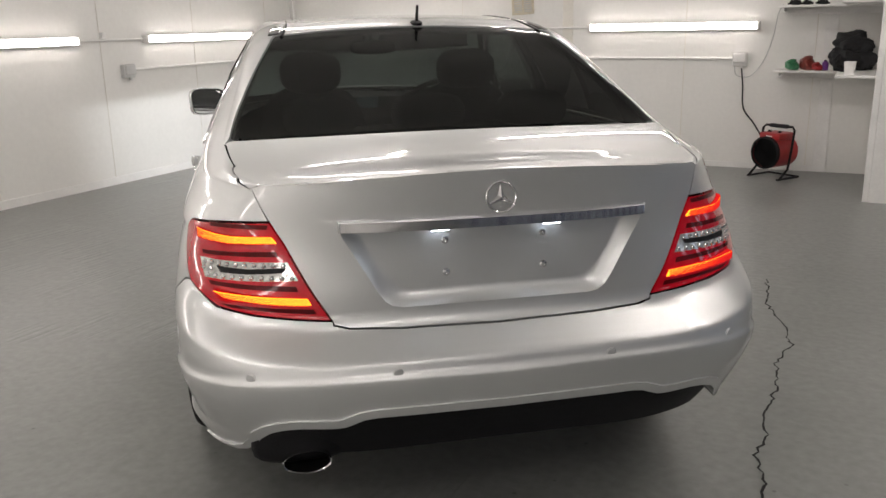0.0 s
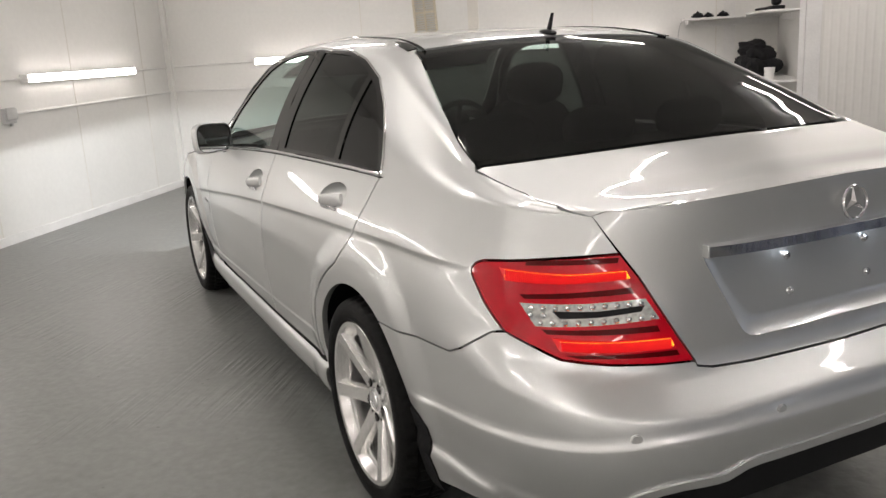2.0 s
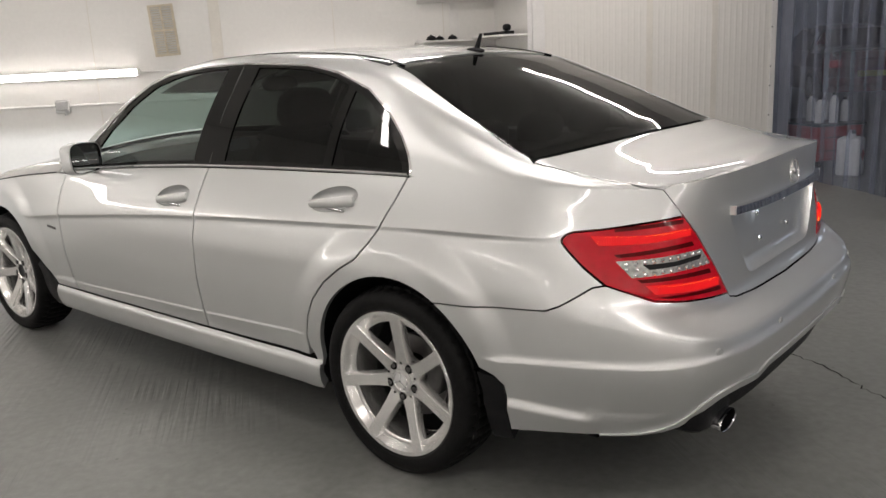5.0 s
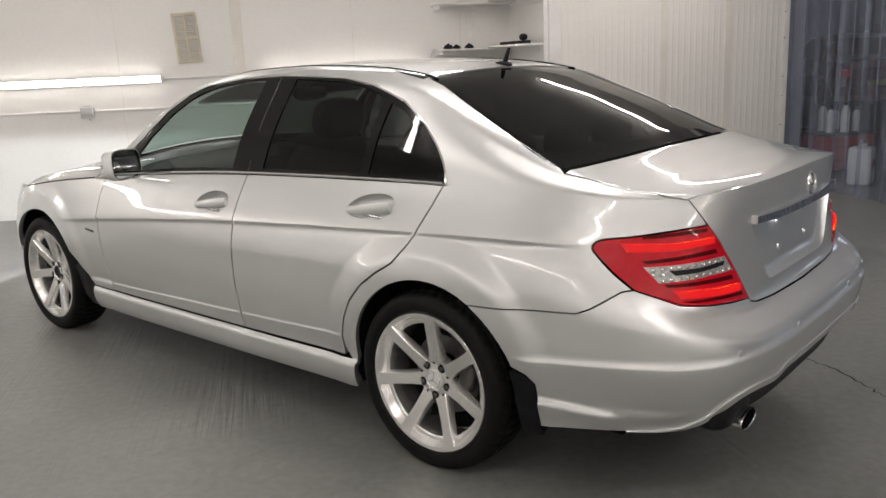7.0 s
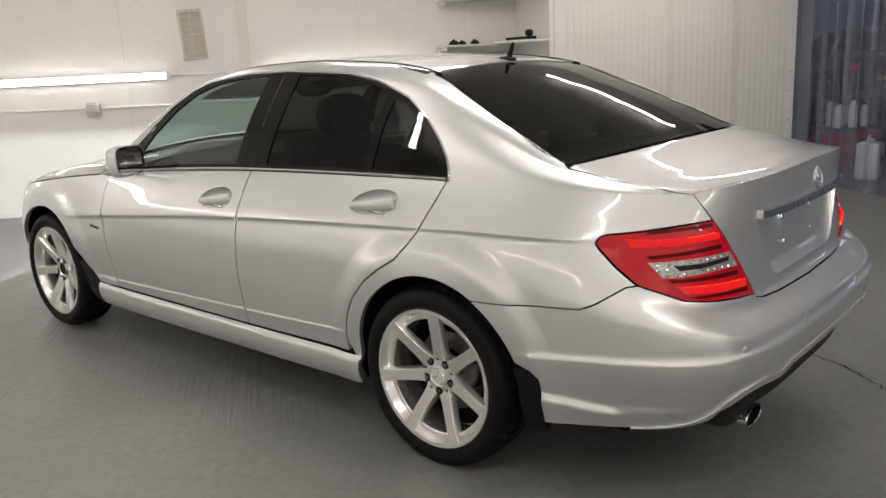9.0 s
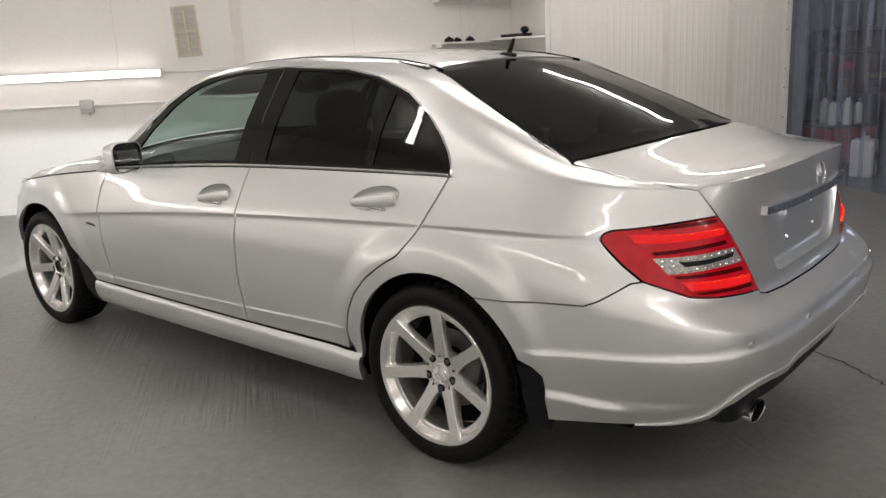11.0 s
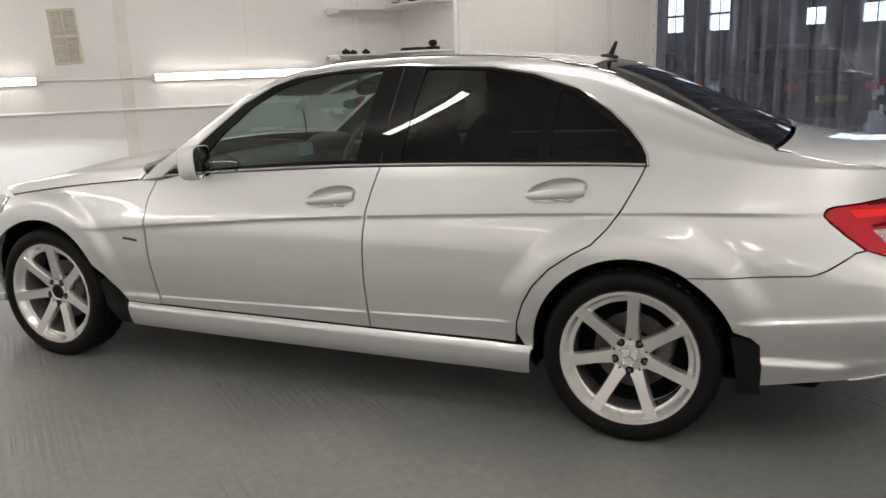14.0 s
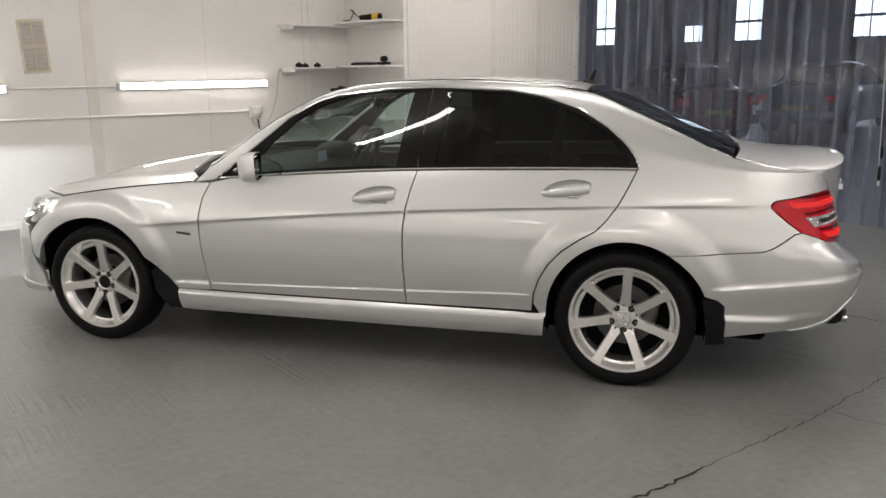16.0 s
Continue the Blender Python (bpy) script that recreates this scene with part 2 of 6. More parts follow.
def lathe(profile, seg=64, axis="x", bm=None, m=None, wobble=None):
    """Revolve (radius, along) points round an axis."""
    bm = bm or bmesh.new()
    rings = []
    for j, (r, a) in enumerate(profile):
        ring = []
        for i in range(seg):
            w = 2 * math.pi * i / seg
            q = r + (wobble(i, j) if wobble else 0)
            c = {"x": (a, q * math.cos(w), q * math.sin(w)), "y": (q * math.cos(w), a, q * math.sin(w)), "z": (q * math.cos(w), q * math.sin(w), a)}[axis]
            ring.append(bm.verts.new(m @ Vector(c) if m else c))
        rings.append(ring)
    for a, b in zip(rings, rings[1:]):
        for i in range(seg):
            k = (i + 1) % seg
            bm.faces.new((a[i], a[k], b[k], b[i]))
    bmesh.ops.recalc_face_normals(bm, faces=bm.faces)
    return bm


def disc(r, a, seg=32, axis="x", bm=None, m=None):
    return lathe([(0.0001, a), (r, a)], seg, axis, bm, m)


def tube(points, r, seg=8, bm=None):
    """A round bar or cable along points."""
    bm = bm or bmesh.new()
    pts = [Vector(p) for p in points]
    rings = []
    for i, p in enumerate(pts):
        d = (pts[min(i + 1, len(pts) - 1)] - pts[max(i - 1, 0)]).normalized()
        a = d.orthogonal().normalized() if not rings else (side - side.dot(d) * d).normalized()
        side = a
        b = d.cross(a)
        rings.append([bm.verts.new(p + r * (a * math.cos(2 * math.pi * k / seg) + b * math.sin(2 * math.pi * k / seg))) for k in range(seg)])
    for q, w in zip(rings, rings[1:]):
        for k in range(seg):
            bm.faces.new((q[k], q[(k + 1) % seg], w[(k + 1) % seg], w[k]))
    bm.faces.new(rings[0][::-1])
    bm.faces.new(rings[-1])
    bmesh.ops.recalc_face_normals(bm, faces=bm.faces)
    return bm


def blob(sx, sy, sz, power=3.0, seg=24, m=None, bm=None, rough=0.0):
    """A cushion-like rounded box (superellipsoid) of half sizes."""
    bm = bm or bmesh.new()
    made = bmesh.ops.create_uvsphere(bm, u_segments=seg, v_segments=seg // 2, radius=1)["verts"]
    for v in made:
        c = v.co
        k = (abs(c.x) ** power + abs(c.y) ** power + abs(c.z) ** power) ** (-1 / power)
        q = Vector((c.x * k * sx, c.y * k * sy, c.z * k * sz))
        if rough:
            q *= 1 + rough * (noise.noise(q * 9) + 0.5 * noise.noise(q * 23))
        v.co = q
    if m is not None:
        bmesh.ops.transform(bm, matrix=m, verts=made)
    return bm


# ---- the room: u runs along the end wall, v towards it ----
ROOM = pose(0, 0, -0.004, 0, 0, -38)
U_LEFT, U_NOOK, U_CURTAIN, V_END, V_RIB, V_BACK, H_ROOM = -4.55, 1.45, 3.85, 5.50, 4.25, -4.6, 2.75


def setting(name, bm, mat, label, category, smooth=False):
    ob = part(name, bm, mat, None, label, smooth, ROOM.copy())
    return tagged(ob, label, category, kind="structure")


def fixed(ob_or_name, label, category, m, group=""):
    return thing(ob_or_name, label, category, ROOM @ m, group)


bm = box(-30, -30, -0.2, 45, 45, 0.006)
floor = setting("floor", bm, M_FLOOR, "grey painted concrete floor with broomed ridges and scuffs", "floor")
setting("wall_left", box(U_LEFT - 0.12, V_BACK, 0, U_LEFT, V_END + 0.12, H_ROOM), M_WALL, "white insulated panel wall with joint strips", "wall")
setting("wall_end", box(U_LEFT, V_END, 0, U_NOOK + 0.12, V_END + 0.12, H_ROOM), M_WALL, "white insulated panel wall with joint strips", "wall")
setting("wall_nook", box(U_NOOK, V_RIB + 0.12, 0, U_NOOK + 0.12, V_END, H_ROOM), M_WALL, "short white return wall behind the shelves", "wall")
setting("wall_back", box(U_LEFT - 0.12, V_BACK - 0.12, 0, U_CURTAIN + 0.2, V_BACK, H_ROOM), M_BACK, "plain white wall", "wall")
setting("ceiling", box(U_LEFT - 0.12, V_BACK - 0.12, H_ROOM, U_CURTAIN + 0.12, V_END + 0.12, H_ROOM + 0.1), M_CEIL, "plain white ceiling", "ceiling")
# lintel above the strip curtain
setting("wall_right", box(U_CURTAIN, V_BACK, 2.62, U_CURTAIN + 0.12, V_RIB + 0.12, H_ROOM), M_WALL, "white header above the strip curtain", "wall")

# ribbed wall: shallow vertical ribs
bm = bmesh.new()
prof = []
u = U_NOOK
while u < U_CURTAIN - 0.07:
    prof += [(u, V_RIB), (u + 0.030, V_RIB), (u + 0.042, V_RIB - 0.0018), (u + 0.048, V_RIB - 0.0018)]
    u += 0.060
prof += [(U_CURTAIN - 0.01, V_RIB), (U_CURTAIN - 0.01, V_RIB + 0.12), (U_NOOK, V_RIB + 0.12)]
lo = [bm.verts.new((a, b, 0)) for a, b in prof]
hi = [bm.verts.new((a, b, H_ROOM)) for a, b in prof]
for i in range(len(prof)):
    k = (i + 1) % len(prof)
    bm.faces.new((lo[i], lo[k], hi[k], hi[i]))
bmesh.ops.recalc_face_normals(bm, faces=bm.faces)
wall_rib = setting("wall_ribbed", bm, M_WALL2, "white wall panel with fine vertical ribs", "wall")

# joint strips, corner posts and skirting
def strip_board(name, u0, v0, u1, v1, z0, z1, mat, label, category="trim", bevel=0.002):
    return setting(name, box(u0, v0, z0, u1, v1, z1, bevel, 1), mat, label, category)


for u in (-1.30,):
    strip_board("trim", u - 0.052, V_END - 0.006, u + 0.052, V_END, 0.06, H_ROOM, M_TRIM, "flat cream cover strip on the wall joint")
for u in (-2.42, -0.18, 0.92):
    strip_board("trim", u - 0.004, V_END - 0.003, u + 0.004, V_END, 0.06, H_ROOM, M_TRIM, "thin joint line between wall panels")
strip_board("trim", 0.985, V_END - 0.010, 1.085, V_END, 0.0, H_ROOM, M_WHITE, "white vertical batten behind the shelves")
for v in (0.45, 1.60, 2.74, 3.88, 5.0):
    strip_board("trim", U_LEFT, v - 0.004, U_LEFT + 0.003, v + 0.004, 0.06, H_ROOM, M_TRIM, "thin joint line between wall panels")
strip_board("trim", U_LEFT, V_END - 0.05, U_LEFT + 0.05, V_END, 0.06, H_ROOM, M_WALL, "white corner angle")
strip_board("trim", U_NOOK - 0.012, V_RIB - 0.012, U_NOOK + 0.10, V_RIB - 0.004, 0, H_ROOM, M_WHITE, "white corner angle of the ribbed wall")
strip_board("trim", U_NOOK - 0.012, V_RIB - 0.004, U_NOOK, V_RIB + 0.12, 0, H_ROOM, M_WHITE, "white corner angle of the ribbed wall")
strip_board("trim", U_CURTAIN - 0.07, V_RIB - 0.010, U_CURTAIN - 0.012, V_RIB - 0.004, 0, H_ROOM, M_WHITE, "white edge strip at the opening")
screw_mesh = None
for z in (0.30, 0.58, 0.86, 1.04, 1.40, 1.64, 1.95, 2.3):
    if screw_mesh is None:
        ob = part("screw", lathe([(0.0065, 0.0), (0.006, -0.0022), (0.0025, -0.003), (0.0005, -0.002)], 12, "y"), M_DISC, wall_rib, place=pose(U_CURTAIN - 0.062, V_RIB - 0.0102, z))
        screw_mesh = ob.data
    else:
        ob = new("screw", screw_mesh)
        ob.parent, ob.matrix_basis = wall_rib, pose(U_CURTAIN - 0.062, V_RIB - 0.0102, z)
strip_board("baseboard", U_LEFT, V_BACK, U_LEFT + 0.012, V_END, 0, 0.075, M_WHITE, "low white skirting along the wall", "baseboard")
strip_board("baseboard", U_LEFT + 0.012, V_END - 0.012, 0.985, V_END, 0, 0.055, M_WHITE, "low white skirting along the wall", "baseboard")
for u in (2.55, 3.2):
    strip_board("trim", u - 0.03, V_RIB - 0.007, u + 0.03, V_RIB - 0.0042, 0.0, H_ROOM, M_TRIM, "flat cream cover strip on the wall joint")


# lamps along the walls
def tube_light(m, length, group, mat=M_TUBE, label="lit white LED tube batten mounted on the wall"):
    lamp = fixed("tube_light", label, "light", m, group)
    part("housing", box(-length / 2, -0.046, -0.033, length / 2, 0.0, 0.033, 0.004, 1), M_WHITE, lamp)
    bm = bmesh.new()
    prev = None
    for x in (-length / 2 + 0.014, length / 2 - 0.014):
        ring = [bm.verts.new((x, -0.0465 - 0.024 * math.sin(w), 0.030 * math.cos(w))) for w in np.linspace(0, math.pi, 13)]
        if prev:
            for i in range(12):
                bm.faces.new((prev[i], prev[i + 1], ring[i + 1], ring[i]))
        prev = ring
    bmesh.ops.recalc_face_normals(bm, faces=bm.faces)
    if bm.faces[:] and sum(f.normal.y for f in bm.faces) > 0:
        bmesh.ops.reverse_faces(bm, faces=bm.faces)
    part("diffuser", bm, mat, lamp)
    for s in (-1, 1):
        part("end_cap", box(s * length / 2 - 0.012, -0.072, -0.035, s * length / 2 + 0.012, 0.0, 0.035, 0.006, 2), M_WHITE, lamp)
    return lamp


WALL_Z = 1.27
for a in (-2.80, -0.31):
    tube_light(pose(a, V_END, WALL_Z), 1.52, "tube lights on the walls")
for a in (-3.3, -1.6, 0.1, 1.70, 4.00):
    tube_light(pose(U_LEFT, a, WALL_Z - 0.02, 0, 0, 90), 1.55, "tube lights on the walls")
# unseen back-wall row, its number chosen to brighten the car's rear
for a in (-3.6, -1.8, 0.0, 1.8):
    tube_light(pose(a, V_BACK, WALL_Z, 0, 0, 180), 1.52, "tube lights on the walls")
for a in (-2.6, -0.15, 2.25):
    for b in (-2.85, 0.15, 3.15):
        tube_light(pose(a, b, H_ROOM, 90, 0, 0), 1.55, "tube lights on the ceiling", M_TUBE_C, "lit white LED tube batten under the ceiling")


# conduits, boxes and cables on the walls
def conduit(pts, r, label):
    bm = tube(pts, r, 8)
    ob = part("conduit", bm, M_WHITE, None, label, True, ROOM.copy())
    return tagged(ob, label, "pipe", "conduits")


conduit([(-3.56 + 2.3 - 0.75, V_END - 0.012, WALL_Z), (-1.09, V_END - 0.012, WALL_Z)], 0.010, "thin white conduit joining two tube lights")
conduit([(U_LEFT + 0.06, V_END - 0.012, WALL_Z - 0.01), (-3.58, V_END - 0.012, WALL_Z)], 0.010, "thin white conduit joining two tube lights")
conduit([(U_LEFT + 0.06, V_END - 0.014, 1.01), (-2.81, V_END - 0.014, 1.00)], 0.012, "white conduit running to a socket box")
conduit([(-2.69, V_END - 0.014, 0.995), (0.25, V_END - 0.014, 0.985)], 0.012, "white conduit between socket boxes")
conduit([(U_LEFT + 0.012, 2.48, WALL_Z - 0.02), (U_LEFT + 0.012, 3.21, WALL_Z - 0.02)], 0.010, "thin white conduit joining two tube lights")
conduit([(U_LEFT + 0.014, 3.07, 0.99), (U_LEFT + 0.014, V_END - 0.02, 1.01)], 0.012, "white conduit running to a socket box")
conduit([(U_LEFT + 0.012, 4.79, WALL_Z - 0.02), (U_LEFT + 0.012, V_END - 0.02, WALL_Z - 0.01)], 0.010, "thin white conduit past the corner")


def socket_box(m, mat=M_GREY, label="grey plastic socket box on the wall"):
    b = fixed("socket_box", label, "socket", m, "socket boxes")
    part("housing", box(-0.062, -0.050, -0.058, 0.062, 0, 0.058, 0.008, 2), mat, b)
    part("lid", box(-0.058, -0.072, -0.030, 0.058, -0.051, 0.054, 0.010, 3), mat, b)
    part("hinge", box(-0.050, -0.064, 0.055, 0.050, -0.050, 0.064, 0.003, 1), mat, b)
    part("gland", lathe([(0.0001, -0.080), (0.012, -0.080), (0.014, -0.060), (0.014, -0.056)], 12, "z", m=pose(0.02, -0.028, 0)), mat, b)
    return b


socket_box(pose(-2.75, V_END, 0.99))
socket_box(pose(0.31, V_END, 0.98), M_WHITE, "white plastic socket box on the wall with a plug")
socket_box(pose(U_LEFT, 2.99, 0.98, 0, 0, 90))
plug = fixed("wall_plug", "small white plug on the wall conduit", "plug", pose(U_LEFT, 2.76, 1.29, 0, 0, 90))
part("body", box(-0.02, -0.04, -0.025, 0.02, 0, 0.025, 0.006, 2), M_WHITE, plug)


def cable(name, pts, r, mat, label):
    pts = [Vector(p) for p in pts]
    fine = []
    for i in range(len(pts) - 1):
        p0, p1, p2, p3 = pts[max(i - 1, 0)], pts[i], pts[i + 1], pts[min(i + 2, len(pts) - 1)]
        for k in range(6):
            v = k / 6
            fine.append(0.5 * (2 * p1 + (p2 - p0) * v + (2 * p0 - 5 * p1 + 4 * p2 - p3) * v * v + (3 * p1 - p0 - 3 * p2 + p3) * v**3))
    fine.append(pts[-1])
    ob = part(name, tube(fine, r, 6), mat, None, label, True, ROOM.copy())
    return tagged(ob, label, "cable")


cable("power_cable", [(0.33, V_END - 0.03, 0.91), (0.35, V_END - 0.03, 0.75), (0.37, V_END - 0.03, 0.55), (0.47, V_END - 0.05, 0.42), (0.56, V_END - 0.16, 0.31)], 0.007, M_BLACK, "black power cable hanging from the socket box")
cable("thin_cable", [(0.27, V_END - 0.02, 0.92), (0.29, V_END - 0.02, 0.84), (0.40, V_END - 0.02, 0.83), (0.50, V_END - 0.02, 0.95), (0.57, V_END - 0.02, 1.15), (0.60, V_END - 0.02, 1.36), (0.64, V_END - 0.04, 1.44)], 0.004, M_GREY, "thin grey cable running up to the shelf")

# air vent
vent = fixed("air_vent", "beige louvred air vent high on the wall", "vent", pose(-1.77, V_END, 1.64, 0, -3, 0))
part("backing", box(-0.105, -0.006, -0.225, 0.105, 0, 0.225), M_GREY, vent, smooth=False)
for x0, z0, x1, z1 in ((-0.115, -0.235, -0.092, 0.235), (0.092, -0.235, 0.115, 0.235), (-0.092, 0.212, 0.092, 0.235), (-0.092, -0.235, 0.092, -0.212), (-0.092, -0.012, 0.092, 0.012), (-0.009, -0.212, 0.009, -0.012), (-0.009, 0.012, 0.009, 0.212)):
    part("frame", box(x0, -0.016, z0, x1, -0.0065, z1, 0.002, 1), M_VENT, vent, smooth=False)
slat = None
for cx in (-0.0505, 0.0505):
    for cz in (-0.112, 0.112):
        for k in range(9):
            at = pose(cx, -0.011, cz - 0.088 + 0.022 * k, 35, 0, 0)
            if slat is None:
                slat = part("slat", box(-0.041, -0.007, -0.001, 0.041, 0.005, 0.001), M_VENT, vent, smooth=False, place=at)
            else:
                o = new("slat", slat.data)
                o.parent, o.matrix_basis = vent, at


# shelves in the nook
def shelf(u0, v0, u1, v1, z, label):
    s = fixed("shelf", label, "shelf", pose(0, 0, z), "shelves in the nook")
    part("board", box(u0, v0, -0.018, u1, v1, 0, 0.002, 1), M_WHITE, s, smooth=False)
    if u1 - u0 > v1 - v0:
        part("batten", box(u0 + 0.03, v1 - 0.025, -0.075, u1, v1, -0.0185, 0.002, 1), M_WHITE, s, smooth=False)
        part("bracket", box(u0 + 0.03, v0 + 0.02, -0.05, u0 + 0.05, v1 - 0.026, -0.0185, 0.002, 1), M_WHITE, s, smooth=False)
    else:
        part("batten", box(u1 - 0.025, v0, -0.075, u1, v1, -0.0185, 0.002, 1), M_WHITE, s, smooth=False)
    return s


NV = V_END - 0.011
for z in (0.90, 1.43, 1.87):
    shelf(0.62, 5.18, U_NOOK - 0.002, NV, z, "white painted shelf board along the end wall")
    shelf(1.13, V_RIB + 0.02, U_NOOK - 0.002, 5.178, z + 0.016, "white painted shelf board along the short wall")


def on_shelf(name, label, category, bm, mat, u, v, z, rz=0):
    t = fixed(name, label, category, pose(u, v, z, 0, 0, rz))
    part("body", bm, mat, t)
    return t


def bottle(name, mat, label, u, v, z, r=0.03, h=0.12, cap=M_BLACK, group="bottles on the shelf"):
    t = fixed(name, label, "bottle", pose(u, v, z), group)
    part("body", lathe([(0.0005, 0), (r, 0.002), (r, h * 0.68), (r * 0.8, h * 0.8), (r * 0.38, h * 0.88), (r * 0.38, h * 0.92)], 18, "z"), mat, t)
    part("cap", lathe([(r * 0.45, h * 0.9), (r * 0.45, h), (0.0005, h)], 14, "z"), cap, t)
    return t


# lower shelf: bottles, black bag, white cup
Z1 = 0.90
for name, mat, lab, u, v, sx, sy, sz in (("green_cloth", M_GREEN, "crumpled green cleaning cloth on the white shelf", 0.755, 5.29, 0.055, 0.07, 0.040), ("red_cloth", M_BROWN, "crumpled dark red cleaning cloth on the white shelf", 0.875, 5.30, 0.062, 0.08, 0.052), ("red_cloth", M_HEATER, "small folded red cloth on the white shelf", 0.955, 5.23, 0.040, 0.05, 0.030)):
    t = fixed(name, lab, "cloth", pose(u, v, Z1), "cloths on the shelf")
    part("body", blob(sx, sy, sz, 2.6, 28, pose(0, 0, sz * 0.94, 0, 6, 20), rough=0.38), mat, t)
    part("fold", blob(sx * 0.7, sy * 0.6, sz * 0.45, 2.2, 22, pose(-0.01, -0.02, sz * 1.75, 8, -10, -30), rough=0.5), mat, t)
bottle("bottle", M_PURPLE, "small purple bottle on the white shelf", 1.02, 5.24, Z1, 0.026, 0.085)
bag = fixed("black_bag", "crumpled black cloth bag lying on the shelf", "bag", pose(1.23, 5.08, Z1 + 0.016))
bm = blob(0.16, 0.22, 0.085, 2.6, 44, pose(0, 0.04, 0.085, 0, 0, 6), rough=0.42)
part("body", bm, M_CLOTH, bag)
part("flap", blob(0.13, 0.17, 0.065, 2.3, 40, pose(0.0, 0.03, 0.205, 16, -10, 12), rough=0.5), M_CLOTH, bag)
part("strap", tube([(-0.1, -0.2, 0.12), (-0.13, -0.28, 0.08), (-0.12, -0.33, 0.02), (-0.05, -0.34, 0.012), (0.02, -0.28, 0.03)], 0.014, 8), M_CLOTH, bag)
cup = fixed("paper_cup", "white cup at the shelf's end", "cup", pose(1.22, 4.42, Z1 + 0.016))
part("body", lathe([(0.0005, 0.002), (0.034, 0.0), (0.042, 0.095), (0.039, 0.095), (0.032, 0.006), (0.0005, 0.006)], 20, "z"), M_WHITE, cup)
# middle shelf: small dark tools
Z2 = 1.43
for u, v, s in ((0.74, 5.27, 1.0), (0.83, 5.30, 0.8), (0.95, 5.26, 0.9)):
    t = fixed("hand_tool", "small dark hand tool lying on the shelf", "tool", pose(u, v, Z2, 0, 0, 30 * s), "tools on the shelf")
    part("body", blob(0.045 * s, 0.03 * s, 0.022 * s, 3, 16, pose(0, 0, 0.022 * s), rough=0.3), M_CLOTH, t)
    part("handle", box(-0.06 * s, -0.008, 0.004, 0.07 * s, 0.008, 0.02, 0.004, 2), M_BLACK, t)
    part("knob", lathe([(0.012, 0.03 * s), (0.014, 0.05 * s), (0.0005, 0.058 * s)], 10, "z"), M_BLACK, t)
t = fixed("camera_gadget", "small black device standing on the shelf", "device", pose(1.25, 4.40, Z2 + 0.016, 0, 0, 15))
part("base", box(-0.05, -0.05, 0, 0.05, 0.05, 0.03, 0.008, 2), M_BLACK, t)
part("head", blob(0.035, 0.04, 0.03, 2.5, 18, pose(0, 0, 0.06)), M_BLACK, t)
t = fixed("black_cloth", "flat black cloth lying on the shelf", "cloth", pose(1.25, 4.75, Z2 + 0.016))
part("body", blob(0.09, 0.22, 0.016, 2.5, 24, pose(0, 0, 0.014), rough=0.5), M_CLOTH, t)
# upper shelf: yellow-black tool with its cable
Z3 = 1.87
t = fixed("power_tool", "yellow and black power tool with a coiled cable", "tool", pose(1.24, 4.62, Z3 + 0.016, 0, 0, -72))
part("body", lathe([(0.0005, -0.14), (0.024, -0.135), (0.028, -0.05), (0.034, 0.03), (0.036, 0.10), (0.030, 0.13), (0.0005, 0.135)], 18, "x", m=pose(0, 0, 0.037)), M_BLACK, t)
part("grip_band", lathe([(0.0375, 0.04), (0.0385, 0.05), (0.0385, 0.115), (0.0375, 0.12)], 18, "x", m=pose(0, 0, 0.037)), M_DRILL, t)
part("cord", tube([(-0.14, 0, 0.035), (-0.2, 0.02, 0.06), (-0.24, -0.03, 0.12), (-0.17, -0.06, 0.10), (-0.22, -0.05, 0.02), (-0.30, 0.01, 0.015), (-0.36, -0.02, 0.012)], 0.005, 6), M_BLACK, t)
# post under the shelves' end
strip_board("trim", U_NOOK - 0.055, V_RIB + 0.0, U_NOOK - 0.014, V_RIB + 0.018, 0.0, 2.2, M_WHITE, "white upright board carrying the shelf ends")

# fan heater on the floor
heater = fixed("fan_heater", "red drum fan heater on a black tube stand", "heater", pose(0.70, 5.12, 0, 0, 0, -32))
HZ = 0.225
part("drum", lathe([(0.128, -0.13), (0.134, -0.125), (0.134, 0.12), (0.126, 0.13), (0.10, 0.132)], 40, "y", m=pose(0, 0, HZ)), M_HEATER, heater)
part("front_ring", lathe([(0.122, -0.150), (0.137, -0.146), (0.137, -0.118), (0.128, -0.116)], 40, "y", m=pose(0, 0, HZ)), M_BLACK, heater)
part("grille_back", disc(0.125, -0.118, 32, "y", m=pose(0, 0, HZ)), M_DARK, heater)
for k in range(7):
    r = 0.018 + 0.017 * k
    part("grille_ring", lathe([(r - 0.002, -0.144), (r, -0.147), (r + 0.002, -0.144), (r, -0.141), (r - 0.002, -0.144)], 32, "y", m=pose(0, 0, HZ)), M_BLACK, heater)
part("control_box", box(-0.10, -0.10, HZ + 0.105, 0.10, 0.10, HZ + 0.165, 0.012, 2), M_HEATER, heater)
for dx in (-0.05, 0.05):
    part("knob", lathe([(0.016, 0.0), (0.014, 0.016), (0.0005, 0.017)], 14, "z", m=pose(dx, -0.03, HZ + 0.165)), M_BLACK, heater)
part("badge", box(-0.028, -0.104, HZ + 0.118, 0.028, -0.1005, HZ + 0.142), M_TRIM, heater, "plain pale badge", smooth=False)
